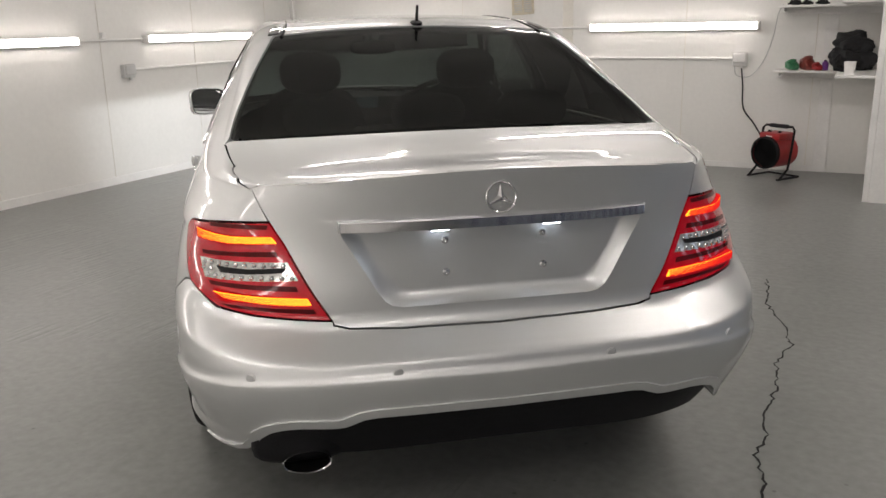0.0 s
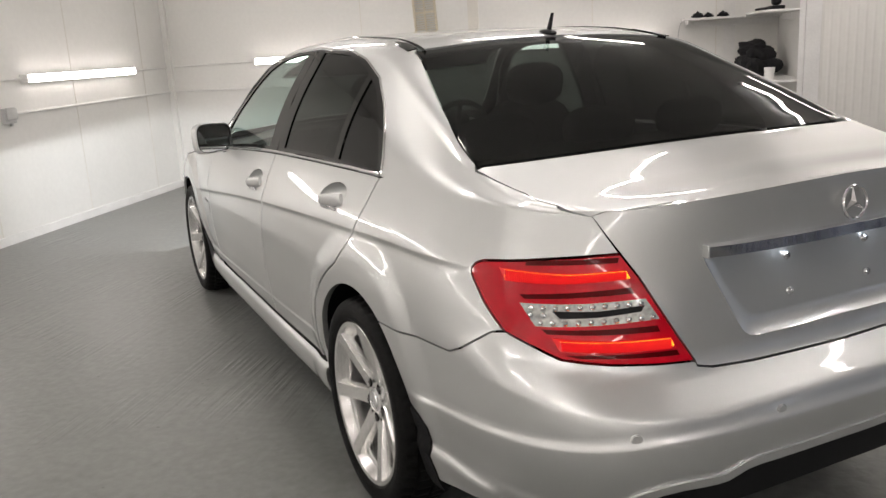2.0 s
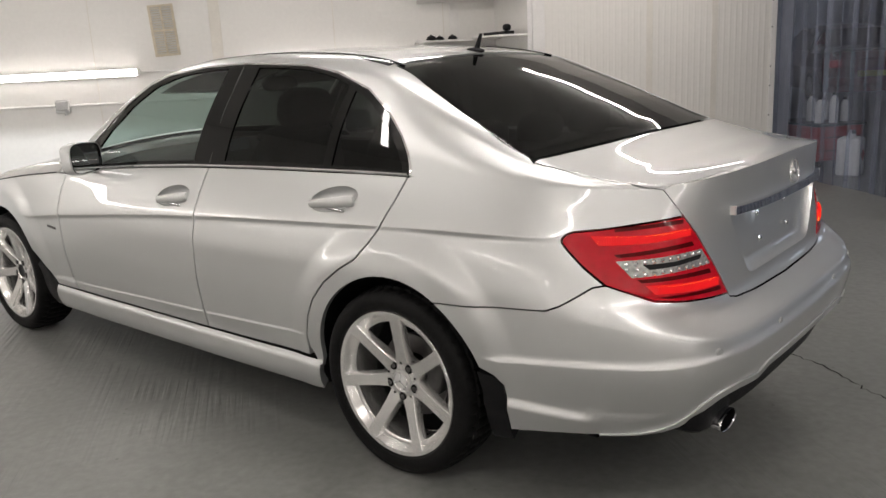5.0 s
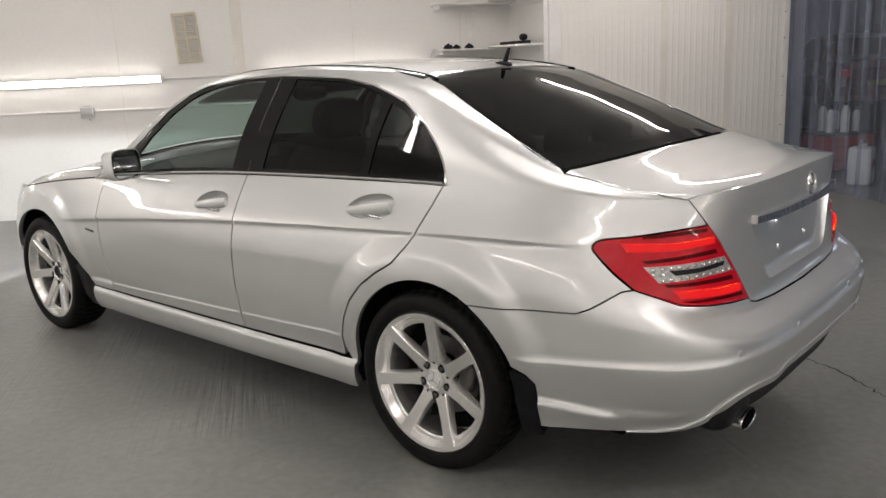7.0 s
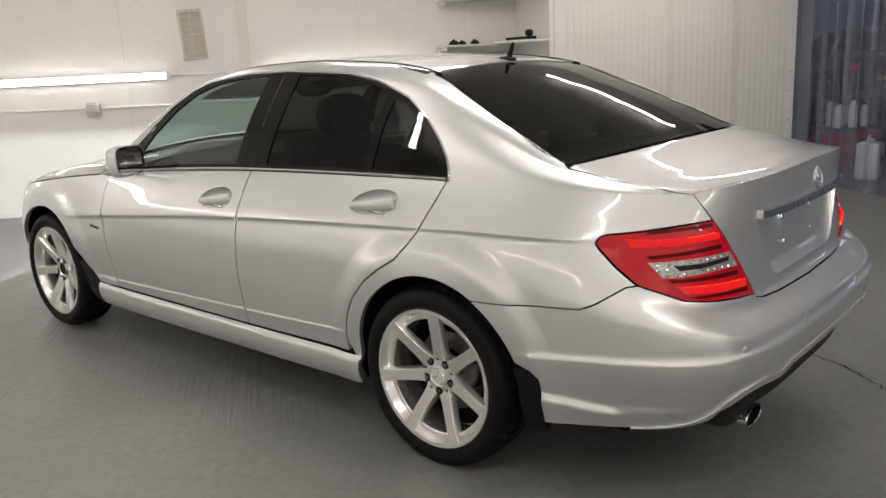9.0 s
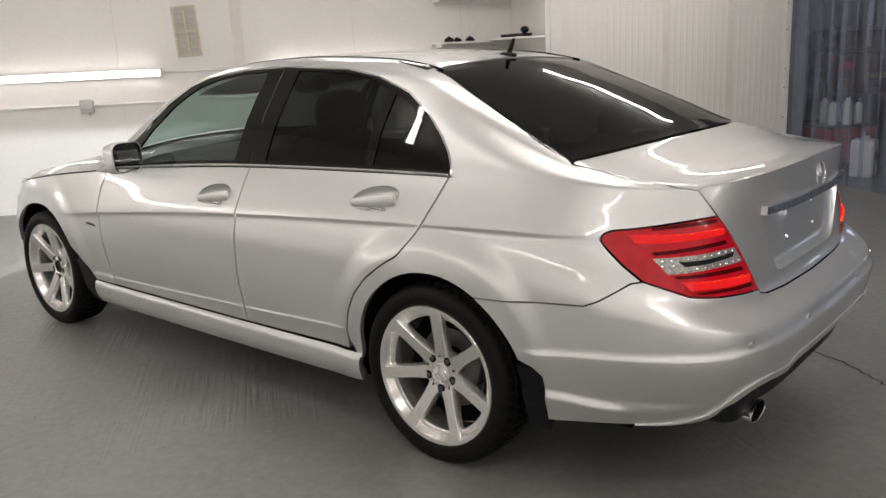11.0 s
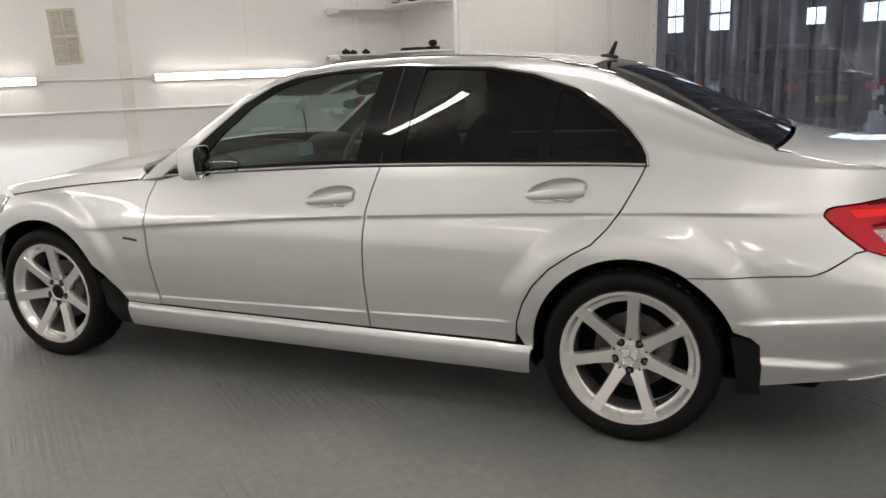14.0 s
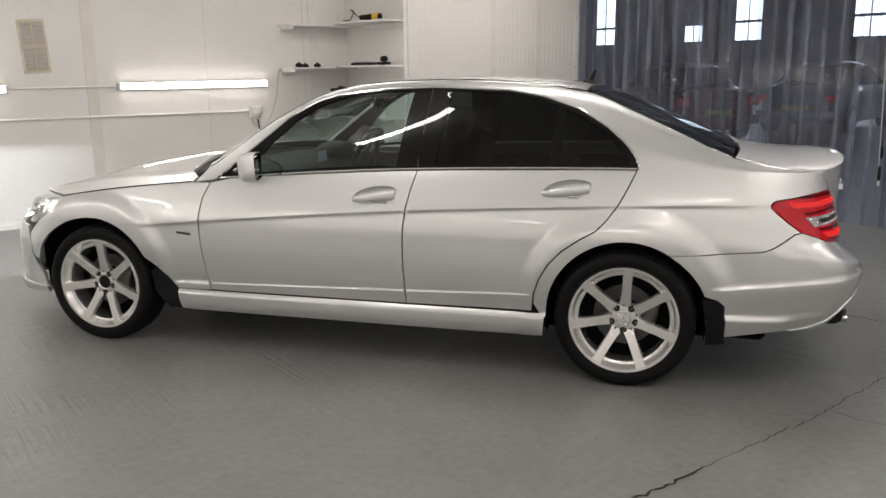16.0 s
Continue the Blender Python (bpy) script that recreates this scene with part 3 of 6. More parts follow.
for sx in (-1, 1):
    part("stand_leg", tube([(sx * 0.155, 0.0, HZ + 0.02), (sx * 0.155, -0.03, 0.09), (sx * 0.155, -0.13, 0.012), (sx * 0.15, -0.15, 0.011), (sx * 0.15, -0.09, 0.011), (sx * 0.15, 0.13, 0.011)], 0.010, 8), M_BLACK, heater)
part("carry_handle", tube([(-0.155, 0.0, HZ + 0.02), (-0.155, 0.02, HZ + 0.19), (-0.13, 0.025, HZ + 0.215), (0.13, 0.025, HZ + 0.215), (0.155, 0.02, HZ + 0.19), (0.155, 0.0, HZ + 0.02)], 0.010, 8), M_BLACK, heater)
part("foam_grip", lathe([(0.0145, -0.09), (0.017, -0.08), (0.017, 0.08), (0.0145, 0.09)], 14, "x", m=pose(0, 0.025, HZ + 0.215)), M_CLOTH, heater)
part("cross_bar", tube([(-0.15, 0.13, 0.011), (0.15, 0.13, 0.011)], 0.010, 8), M_BLACK, heater)


# cracks and joints in the floor
def crack(pts, width, label, seed):
    rnd = random.Random(seed)
    bm = bmesh.new()
    fine = []
    for (x0, y0), (x1, y1) in zip(pts, pts[1:]):
        n = max(2, int(math.hypot(x1 - x0, y1 - y0) / 0.025))
        for k in range(n):
            v = k / n
            fine.append((x0 + (x1 - x0) * v + rnd.uniform(-1, 1) * 0.010, y0 + (y1 - y0) * v + rnd.uniform(-1, 1) * 0.010))
    fine.append(pts[-1])
    rows_ = []
    for i, (x, y) in enumerate(fine):
        a, b = fine[max(i - 1, 0)], fine[min(i + 1, len(fine) - 1)]
        d = Vector((b[0] - a[0], b[1] - a[1])).normalized()
        w = width * rnd.uniform(0.35, 1.0) * 0.5
        rows_.append((bm.verts.new((x - d.y * w, y + d.x * w, 0.0045)), bm.verts.new((x + d.y * w, y - d.x * w, 0.0045))))
    for (a, b), (c, d) in zip(rows_, rows_[1:]):
        bm.faces.new((a, b, d, c))
    bmesh.ops.recalc_face_normals(bm, faces=bm.faces)
    if bm.faces[:] and bm.faces[0].normal.z < 0:
        bmesh.ops.reverse_faces(bm, faces=bm.faces)
    ob = part("crack", bm, M_CRACK, None, label, False)
    return tagged(ob, label, "floor crack", kind="structure")


crack([(1.98, 0.95), (1.75, 0.59), (1.65, 0.29), (1.56, 0.11), (1.40, -0.04), (1.24, -0.28), (1.07, -0.47), (1.00, -0.60), (0.90, -0.69), (0.84, -0.85), (0.74, -0.97), (0.65, -1.09), (0.5, -1.35)], 0.010, "jagged dark crack in the grey floor", 3)
crack([(-1.86, -0.10), (-1.71, -0.22), (-1.55, -0.34)], 0.014, "broad dark crack in the grey floor", 5)
crack([(-1.55, -0.34), (-1.32, -0.52), (-1.02, -0.76), (-0.70, -0.98), (-0.39, -1.18), (0.0, -1.45)], 0.005, "hairline dark crack in the grey floor", 6)
crack([(-0.90, -0.87), (-0.95, -0.96), (-0.98, -1.04), (-1.04, -1.2)], 0.005, "fine dark crack branching off in the floor", 7)


# ---- the opening to the workshop: strip curtain ----
curtain = fixed("strip_curtain", "clear bluish PVC strip curtain hanging in the opening", "curtain", pose(0, 0, 0))
part("rail", box(U_CURTAIN + 0.02, V_BACK + 0.05, 2.56, U_CURTAIN + 0.07, V_RIB - 0.02, 2.61, 0.004, 1), M_GREY, curtain, smooth=False)
n_strips = 0
rnd = random.Random(11)
v = V_RIB - 0.10
while v > V_BACK + 0.1:
    bm = bmesh.new()
    off = 0.018 * (n_strips % 2)
    cols, rows_n = 8, 14
    ph = rnd.uniform(0, 6)
    grid = []
    for j in range(rows_n + 1):
        z = 0.012 + (2.58 - 0.012) * j / rows_n
        sway = 0.012 * math.sin(ph + z * 1.3) * (1 - z / 2.6)
        grid.append([bm.verts.new((U_CURTAIN + 0.04 + off + sway + 0.010 * math.cos(math.pi * (i / cols - 0.5) * 1.0) + 0.004 * math.sin(ph + 3 * z + i * 0.6), v - 0.105 + 0.21 * i / cols + sway * 0.8, z)) for i in range(cols + 1)])
    for j in range(rows_n):
        for i in range(cols):
            bm.faces.new((grid[j][i], grid[j][i + 1], grid[j + 1][i + 1], grid[j + 1][i]))
    o = part("strip", bm, M_PVC, curtain)
    o.visible_shadow = False
    n_strips += 1
    v -= 0.165
# pull cord by the curtain
cord = fixed("pull_cord", "black cord with a grip hanging by the curtain", "cord", pose(3.80, 0.60, 0))
part("cord", tube([(0, 0, 2.55), (0.0, 0.0, 1.6), (0.0, 0.01, 0.72)], 0.003, 6), M_BLACK, cord)
part("grip", lathe([(0.0005, 0.62), (0.012, 0.63), (0.016, 0.68), (0.010, 0.73), (0.0005, 0.735)], 12, "z", m=pose(0, 0.01, 0)), M_BLACK, cord)

# workshop beyond
setting("workshop_wall", box(30.0, -16, 0, 30.2, 36, 6.5), M_SHED, "dim far wall of the workshop", "wall")
setting("workshop_wall", box(4.1, 36, 0, 30.2, 36.2, 6.5), M_SHED, "dim side wall of the workshop", "wall")
setting("workshop_wall", box(4.1, -16.2, 0, 30.2, -16, 6.5), M_SHED, "dim side wall of the workshop", "wall")
setting("workshop_ceiling", box(3.98, -16.2, 6.5, 30.2, 36.2, 6.6), M_SHED, "dim workshop roof", "ceiling")
setting("workshop_wall", box(3.98, V_RIB + 0.13, 0, 4.1, 36.2, 6.5), M_SHED, "workshop side of the partition", "wall")
setting("workshop_wall", box(3.98, -16.2, 0, 4.1, V_BACK, 6.5), M_SHED, "workshop side of the partition", "wall")
setting("workshop_wall", box(3.98, V_BACK, H_ROOM + 0.11, 4.1, V_RIB + 0.13, 6.5), M_SHED, "workshop side of the partition", "wall")
for v, half, full in ((31.1, 0.55, 1), (28.1, 0.63, 1), (22.6, 0.48, 0), (19.7, 0.65, 1), (14.3, 0.65, 1), (9.0, 0.65, 1), (4.0, 0.65, 1), (-1.0, 0.65, 1), (-6.0, 0.65, 1)):
    w = fixed("window", "bright workshop window with a dark glazing bar", "window", pose(29.99, v, 0, 0, 0, -90), "workshop windows")
    w["kind"] = "structure"
    panes = ((2.40, 3.14), (3.26, 5.0)) if full else ((2.42, 3.12),)
    top_z = panes[-1][1]
    for z0, z1 in panes:
        part("pane", box(-half, -0.03, z0, -0.03, -0.005, z1), M_WINDOW, w, smooth=False)
        part("pane", box(0.03, -0.03, z0, half, -0.005, z1), M_WINDOW, w, smooth=False)
    for x0, z0, x1, z1 in ((-half - 0.08, 2.3, -half, top_z + 0.08), (half, 2.3, half + 0.08, top_z + 0.08), (-half, 2.3, half, 2.4), (-half, top_z, half, top_z + 0.08), (-0.03, 2.4, 0.03, top_z)) + (((-half, 3.14, -0.03, 3.26), (0.03, 3.14, half, 3.26)) if full else ()):
        part("frame", box(x0, -0.05, z0, x1, -0.004, z1), M_SHED, w, smooth=False)


# hanging pull cord by the curtain
cord = fixed("pull_cord", "thin grey pull cord with a black end beside the curtain", "cord", pose(3.74, 0.58, 0))
part("cord", tube([(0, 0.06, 2.62), (0, 0.045, 1.6), (0, 0.01, 0.56)], 0.004, 6), M_GREY, cord)
part("weight", lathe([(0.002, 0.44), (0.012, 0.45), (0.014, 0.54), (0.004, 0.57)], 14, "z"), M_BLACK, cord)
part("tip", lathe([(0.001, 0.395), (0.009, 0.40), (0.010, 0.437), (0.003, 0.442)], 14, "z"), M_WHITE, cord)


# ---- body surfaces of the car: side/rear skin L(s, z), upper skin U(y, t) ----
class Curve:
    """Smooth curve through knots (cubic with finite-difference slopes, flat past the ends)."""
    def __init__(self, *knots):
        k = sorted(knots)
        self.x = np.array([a for a, b in k], float)
        self.y = np.array([b for a, b in k], float)
        d = np.diff(self.y) / np.diff(self.x)
        m = np.empty(len(k))
        m[0], m[-1] = d[0], d[-1]
        for i in range(1, len(k) - 1):
            if d[i - 1] * d[i] <= 0:
                m[i] = 0
            else:
                m[i] = 2 * d[i - 1] * d[i] / (d[i - 1] + d[i])
        self.m = m

    def __call__(self, v):
        v = np.clip(np.asarray(v, float), self.x[0], self.x[-1])
        i = np.clip(np.searchsorted(self.x, v) - 1, 0, len(self.x) - 2)
        h = self.x[i + 1] - self.x[i]
        u = (v - self.x[i]) / h
        return ((2 * u**3 - 3 * u**2 + 1) * self.y[i] + (u**3 - 2 * u**2 + u) * h * self.m[i]
                + (3 * u**2 - 2 * u**3) * self.y[i + 1] + (u**3 - u**2) * h * self.m[i + 1])


def step(a, b, v):
    u = np.clip((v - a) / (b - a), 0, 1)
    return u * u * (3 - 2 * u)


Y0, Y1, WRAP = -0.20, 2.72, 1.15
WHEEL_Z, ARCH, HUB_Z, FLOOR_Z = 0.320, 0.346, 0.311, 0.002
AXLES = (0.0, 2.748)
side_z = Curve((0.15, 0.72), (0.20, 0.770), (0.225, 0.785), (0.265, 0.795), (0.32, 0.796), (0.42, 0.812), (0.55, 0.822), (0.65, 0.822), (0.74, 0.812), (0.85, 0.786), (0.92, 0.762), (0.98, 0.735))
side_y = Curve((-0.6, 0.972), (-0.2, 0.985), (0.3, 1.0), (1.0, 1.01), (1.8, 1.01), (2.3, 1.0), (2.72, 0.975), (3.2, 0.95))
rear_y = Curve((0.2, -0.93), (0.30, -0.975), (0.40, -1.008), (0.46, -1.020), (0.52, -1.023), (0.553, -1.017), (0.565, -1.012), (0.574, -1.003), (0.584, -0.990), (0.605, -0.963), (0.635, -0.932), (0.66, -0.925), (0.75, -0.925), (0.87, -0.935), (1.0, -0.95))
front_y = Curve((0.2, 3.52), (0.26, 3.545), (0.32, 3.545), (0.42, 3.53), (0.5, 3.53), (0.58, 3.50), (0.66, 3.43), (0.72, 3.37), (0.8, 3.28))
rear_n = Curve((0.28, 3.5), (0.40, 4.3), (0.50, 4.8), (0.56, 4.8), (0.66, 4.1), (0.85, 3.1), (1.0, 3.0))
shelf_z = Curve((-1.35, 0.0), (-1.0, 0.0), (-0.88, 0.010), (-0.80, 0.026), (-0.72, 0.046), (-0.64, 0.060))
belt = Curve((-0.80, 0.957), (-0.6, 0.965), (-0.3, 0.972), (-0.03, 0.973), (0.4, 0.967), (0.95, 0.953), (1.5, 0.925), (1.95, 0.893), (2.1, 0.876), (2.5, 0.835), (2.9, 0.78), (3.2, 0.72))
crease_z = Curve((-0.6, 0.842), (-0.5, 0.840), (0.05, 0.822), (1.0, 0.774), (2.1, 0.682), (2.4, 0.65))
bump_z = Curve((-1.35, 0.523), (-0.95, 0.53), (-0.7, 0.515), (-0.36, 0.468), (0, 0.44))
low_z = Curve((0.3, 0.405), (0.45, 0.398), (1.3, 0.372), (2.2, 0.348), (2.6, 0.34))


def side_width(y, z):
    return side_z(z) * side_y(y)


def lower(s, z):
    """Left skin at s (along the side: the y; past Y0 and Y1 round the corners) and height z."""
    s, z = np.broadcast_arrays(np.asarray(s, float), np.asarray(z, float))
    u = np.where(s < Y0, (Y0 - s) / WRAP, np.where(s > Y1, (s - Y1) / WRAP, 0))
    phi = np.radians(90 * (1 - np.clip(u, 0, 1)))
    sn, cs = np.sin(phi), np.cos(phi)
    a = side_width(np.clip(s, Y0, Y1), z)
    zr = z - shelf_z(s) * step(0.52, 0.56, z)
    b = np.where(s < Y0, Y0 - rear_y(zr), front_y(z) - Y1)
    n = np.where(s < Y0, rear_n(zr), 3.2)
    r = ((np.abs(sn) / a) ** n + (np.abs(cs) / b) ** n) ** (-1 / n)
    wrapped = u > 0
    x = np.where(wrapped, r * sn, a)
    y = np.where(s < Y0, Y0 - r * cs, np.where(s > Y1, Y1 + r * cs, s))
    d = z - crease_z(s)
    out = 0.008 * np.where(d > 0, np.exp(-(d / 0.06) ** 2), np.exp(-(d / 0.011) ** 2)) * step(-0.70, -0.30, s) * step(2.60, 2.20, s)
    d = z - bump_z(s)
    out += 0.009 * np.where(d < 0, np.exp(-(d / 0.06) ** 2), np.exp(-(d / 0.012) ** 2)) * step(-0.30, -0.42, s)
    d = z - (0.335 + 0.02 * step(-0.4, -0.8, s))
    out += 0.019 * np.where(d < 0, np.exp(-(d / 0.05) ** 2), np.exp(-(d / 0.012) ** 2)) * step(-0.82, -0.55, s) * step(-0.3, -0.36, s)
    d = z - low_z(s)
    out += 0.0045 * np.where(d < 0, np.exp(-(d / 0.06) ** 2), np.exp(-(d / 0.006) ** 2)) * step(0.36, 0.5, s) * step(2.4, 2.2, s)
    out += 0.020 * step(0.317, 0.300, z) * step(2.4, 2.2, s) * step(0.3, 0.4, s)
    for ay in AXLES:
        q = np.hypot(y - ay, z - WHEEL_Z)
        out += 0.017 * step(0.515, 0.415, q) * step(0.10, 0.3, z) * (0.55 + 0.45 * step(0.3, 0.6, z))
    return np.stack([-(x + out * sn), y - out * cs * np.where(s < Y0, 1, -1) * wrapped, z], -1)


def belt_x(y):
    z = belt(y)
    w = side_width(np.clip(y, Y0, Y1), z)
    u = np.where(y < Y0, (Y0 - y) / (Y0 - rear_y(z)), np.where(y > Y1, (y - Y1) / (front_y(z) - Y1), 0))
    n = np.where(y < Y0, rear_n(z), 3.2)
    return w * (1 - np.clip(u, 0, 0.995) ** n) ** (1 / n)


def s_at(y, z):
    """The s of the skin's point at a given y (round a corner too)."""
    if Y0 <= y <= Y1:
        return y
    w = side_width(Y0 if y < Y0 else Y1, z)
    b = (Y0 - rear_y(z)) if y < Y0 else (front_y(z) - Y1)
    n = float(rear_n(z)) if y < Y0 else 3.2
    u = min(abs(y - (Y0 if y < Y0 else Y1)) / b, 1)
    x = w * (1 - u**n) ** (1 / n)
    phi = math.degrees(math.atan2(x, u * b))
    k = WRAP * (1 - phi / 90)
    return Y0 - k if y < Y0 else Y1 + k


def s_rear(x, z):
    """The s of the rear skin's point at a given distance from the middle."""
    w, b, n = float(side_width(Y0, z)), float(Y0 - rear_y(z)), float(rear_n(z))
    y = b * (1 - min(abs(x) / w, 1) ** n) ** (1 / n)
    return Y0 - WRAP * (1 - math.degrees(math.atan2(abs(x), y)) / 90)


middle_z = Curve((-0.95, 0.984), (-0.90, 0.990), (-0.8, 0.998), (-0.7, 1.007), (-0.6, 1.018), (-0.5, 1.036), (-0.4, 1.078), (-0.2, 1.165), (0.0, 1.248), (0.2, 1.318), (0.28, 1.338), (0.5, 1.36), (0.9, 1.374), (1.15, 1.366),
                 (1.35, 1.338), (1.6, 1.265), (1.9, 1.125), (2.12, 1.01), (2.2, 0.985), (2.5, 0.942), (2.9, 0.872), (3.2, 0.78), (3.4, 0.69))
edge_x = Curve((-0.80, 0.57), (-0.6, 0.645), (-0.4, 0.635), (-0.2, 0.61), (0.0, 0.585), (0.2, 0.56), (0.5, 0.55), (0.9, 0.55), (1.2, 0.558), (1.45, 0.585), (1.66, 0.635), (1.9, 0.69), (2.1, 0.725), (2.5, 0.68), (2.95, 0.60), (3.2, 0.5))
edge_z = Curve((-0.80, 0.963), (-0.6, 0.985), (-0.4, 1.038), (-0.2, 1.128), (0.0, 1.218), (0.2, 1.296), (0.5, 1.342), (0.9, 1.358), (1.2, 1.348), (1.43, 1.312), (1.66, 1.205), (1.9, 1.05), (2.06, 0.945), (2.2, 0.905), (2.5, 0.872), (2.95, 0.79), (3.2, 0.73))
bow = Curve((-0.80, 0.145), (-0.6, 0.085), (-0.42, 0.055), (-0.2, 0.02), (0.0, 0.0), (0.2, 0.0), (0.6, 0.0), (1.0, 0.0), (1.3, -0.07), (1.9, -0.13), (2.1, -0.13), (2.5, -0.25), (2.95, -0.42), (3.2, -0.3))


def upper(y, t):
    """Upper left skin: section at y from the belt (t 0) over the roof's edge (t 0.5) to the middle (t 1)."""
    y, t = np.broadcast_arrays(np.asarray(y, float), np.asarray(t, float))
    bx, bz, ex, ez = belt_x(y), belt(y), edge_x(y), edge_z(y)
    cz = middle_z(y - bow(y))
    ex = np.minimum(ex, bx - 0.02)
    rear = step(0.20, -0.30, y)
    k1, k2 = 0.16 + 0.10 * rear, 0.20 - 0.16 * rear
    p1x, p1z = ex + (bx - ex) * k1, ez + (bz - ez) * k1
    cr = (cz - ez) * 0.55
    p2x, p2z = ex * (1 - k2), ez + cr * k2 * 1.8
    def side(v):
        bulge = 0.018 * np.sin(np.pi * v) * step(-0.6, -0.2, y) * step(2.1, 1.8, y)
        return bx + (p1x - bx) * v + bulge, bz + (p1z - bz) * v
    def corner(v):
        return (1 - v) ** 2 * p1x + 2 * v * (1 - v) * ex + v * v * p2x, (1 - v) ** 2 * p1z + 2 * v * (1 - v) * (ez + 0.004) + v * v * p2z
    def top(v):
        return p2x * (1 - v), p2z + (cz - p2z) * (1 - (1 - v) ** 2)
    xs, zs = side(np.clip(t / 0.42, 0, 1))
    xc, zc = corner(np.clip((t - 0.42) / 0.16, 0, 1))
    xt, zt = top(np.clip((t - 0.58) / 0.42, 0, 1))
    x = np.where(t < 0.42, xs, np.where(t < 0.58, xc, xt))
    z = np.where(t < 0.42, zs, np.where(t < 0.58, zc, zt))
    z = z + 0.017 * step(-0.62, -0.79, y) * (1 - np.clip(x / 0.60, 0, 1) ** 2) ** 0.75
    yy = y - bow(y) * (1 - np.clip(x / np.maximum(bx, 0.05), 0, 1) ** 2.6)
    return np.stack([-x, yy, z], -1)


def t_at(y, x=None, z=None):
    """The t of the upper skin's section at y where it has the half width x, or the height z on its side."""
    ts = np.linspace(0, 1, 801)
    p = upper(np.full_like(ts, y), ts)
    if x is not None:
        return float(ts[np.argmin(np.abs(-p[:, 0] - x))])
    m = ts < 0.6
    return float(ts[m][np.argmin(np.abs(p[m, 2] - z))])


# ---- sheet-metal patches cut from the skins ----
S_MID = Y0 - WRAP


def rear_skin(a, z):
    """Rear skin across both sides: a is 0 in the middle, positive to the left."""
    p = lower(S_MID + np.abs(a), z)
    p[..., 0] *= np.where(np.asarray(a) < 0, -1, 1)
    return p


def top_skin(y, a):
    """Upper skin across both sides: a is -1 at the left belt, 0 in the middle."""
    p = upper(y, 1 - np.abs(a))
    p[..., 0] *= np.where(np.asarray(a) > 0, -1, 1)
    return p


def within(poly, q):
    p = np.asarray(poly)
    x, y = q[:, 0], q[:, 1]
    inside = np.zeros(len(q), bool)
    for (x0, y0), (x1, y1) in zip(p, np.roll(p, -1, 0)):
        c = (y0 > y) != (y1 > y)
        inside ^= c & (x < (x1 - x0) * (y - y0) / (y1 - y0 + 1e-12) + x0)
    return inside


def resample(poly, res):
    out = []
    for (x0, y0), (x1, y1) in zip(poly, list(poly[1:]) + [poly[0]]):
        n = max(1, int(math.hypot(x1 - x0, y1 - y0) / res + 0.5))
        out += [(x0 + (x1 - x0) * k / n, y0 + (y1 - y0) * k / n) for k in range(n)]
    return out


def shrink(poly, d):
    """Move a polygon's sides inwards by d."""
    p = [Vector(q) for q in poly]
    area = sum(a.x * b.y - b.x * a.y for a, b in zip(p, p[1:] + p[:1]))
    sgn = 1 if area > 0 else -1
    out = []
    for i, q in enumerate(p):
        e1, e2 = q - p[i - 1], p[(i + 1) % len(p)] - q
        n1, n2 = Vector((-e1.y, e1.x)).normalized() * sgn, Vector((-e2.y, e2.x)).normalized() * sgn
        b = n1 + n2
        k = max(b.length_squared / 2, 0.4)
        out.append(tuple(q + b / k * d))
    return out


def smooth_loop(poly, turns=2):
    """Round a polygon's corners by cutting them."""
    p = [tuple(q) for q in poly]
    for _ in range(turns):
        out = []
        for a, b in zip(p, p[1:] + p[:1]):
            out += [(a[0] * 0.75 + b[0] * 0.25, a[1] * 0.75 + b[1] * 0.25), (a[0] * 0.25 + b[0] * 0.75, a[1] * 0.25 + b[1] * 0.75)]
        p = out
    return p


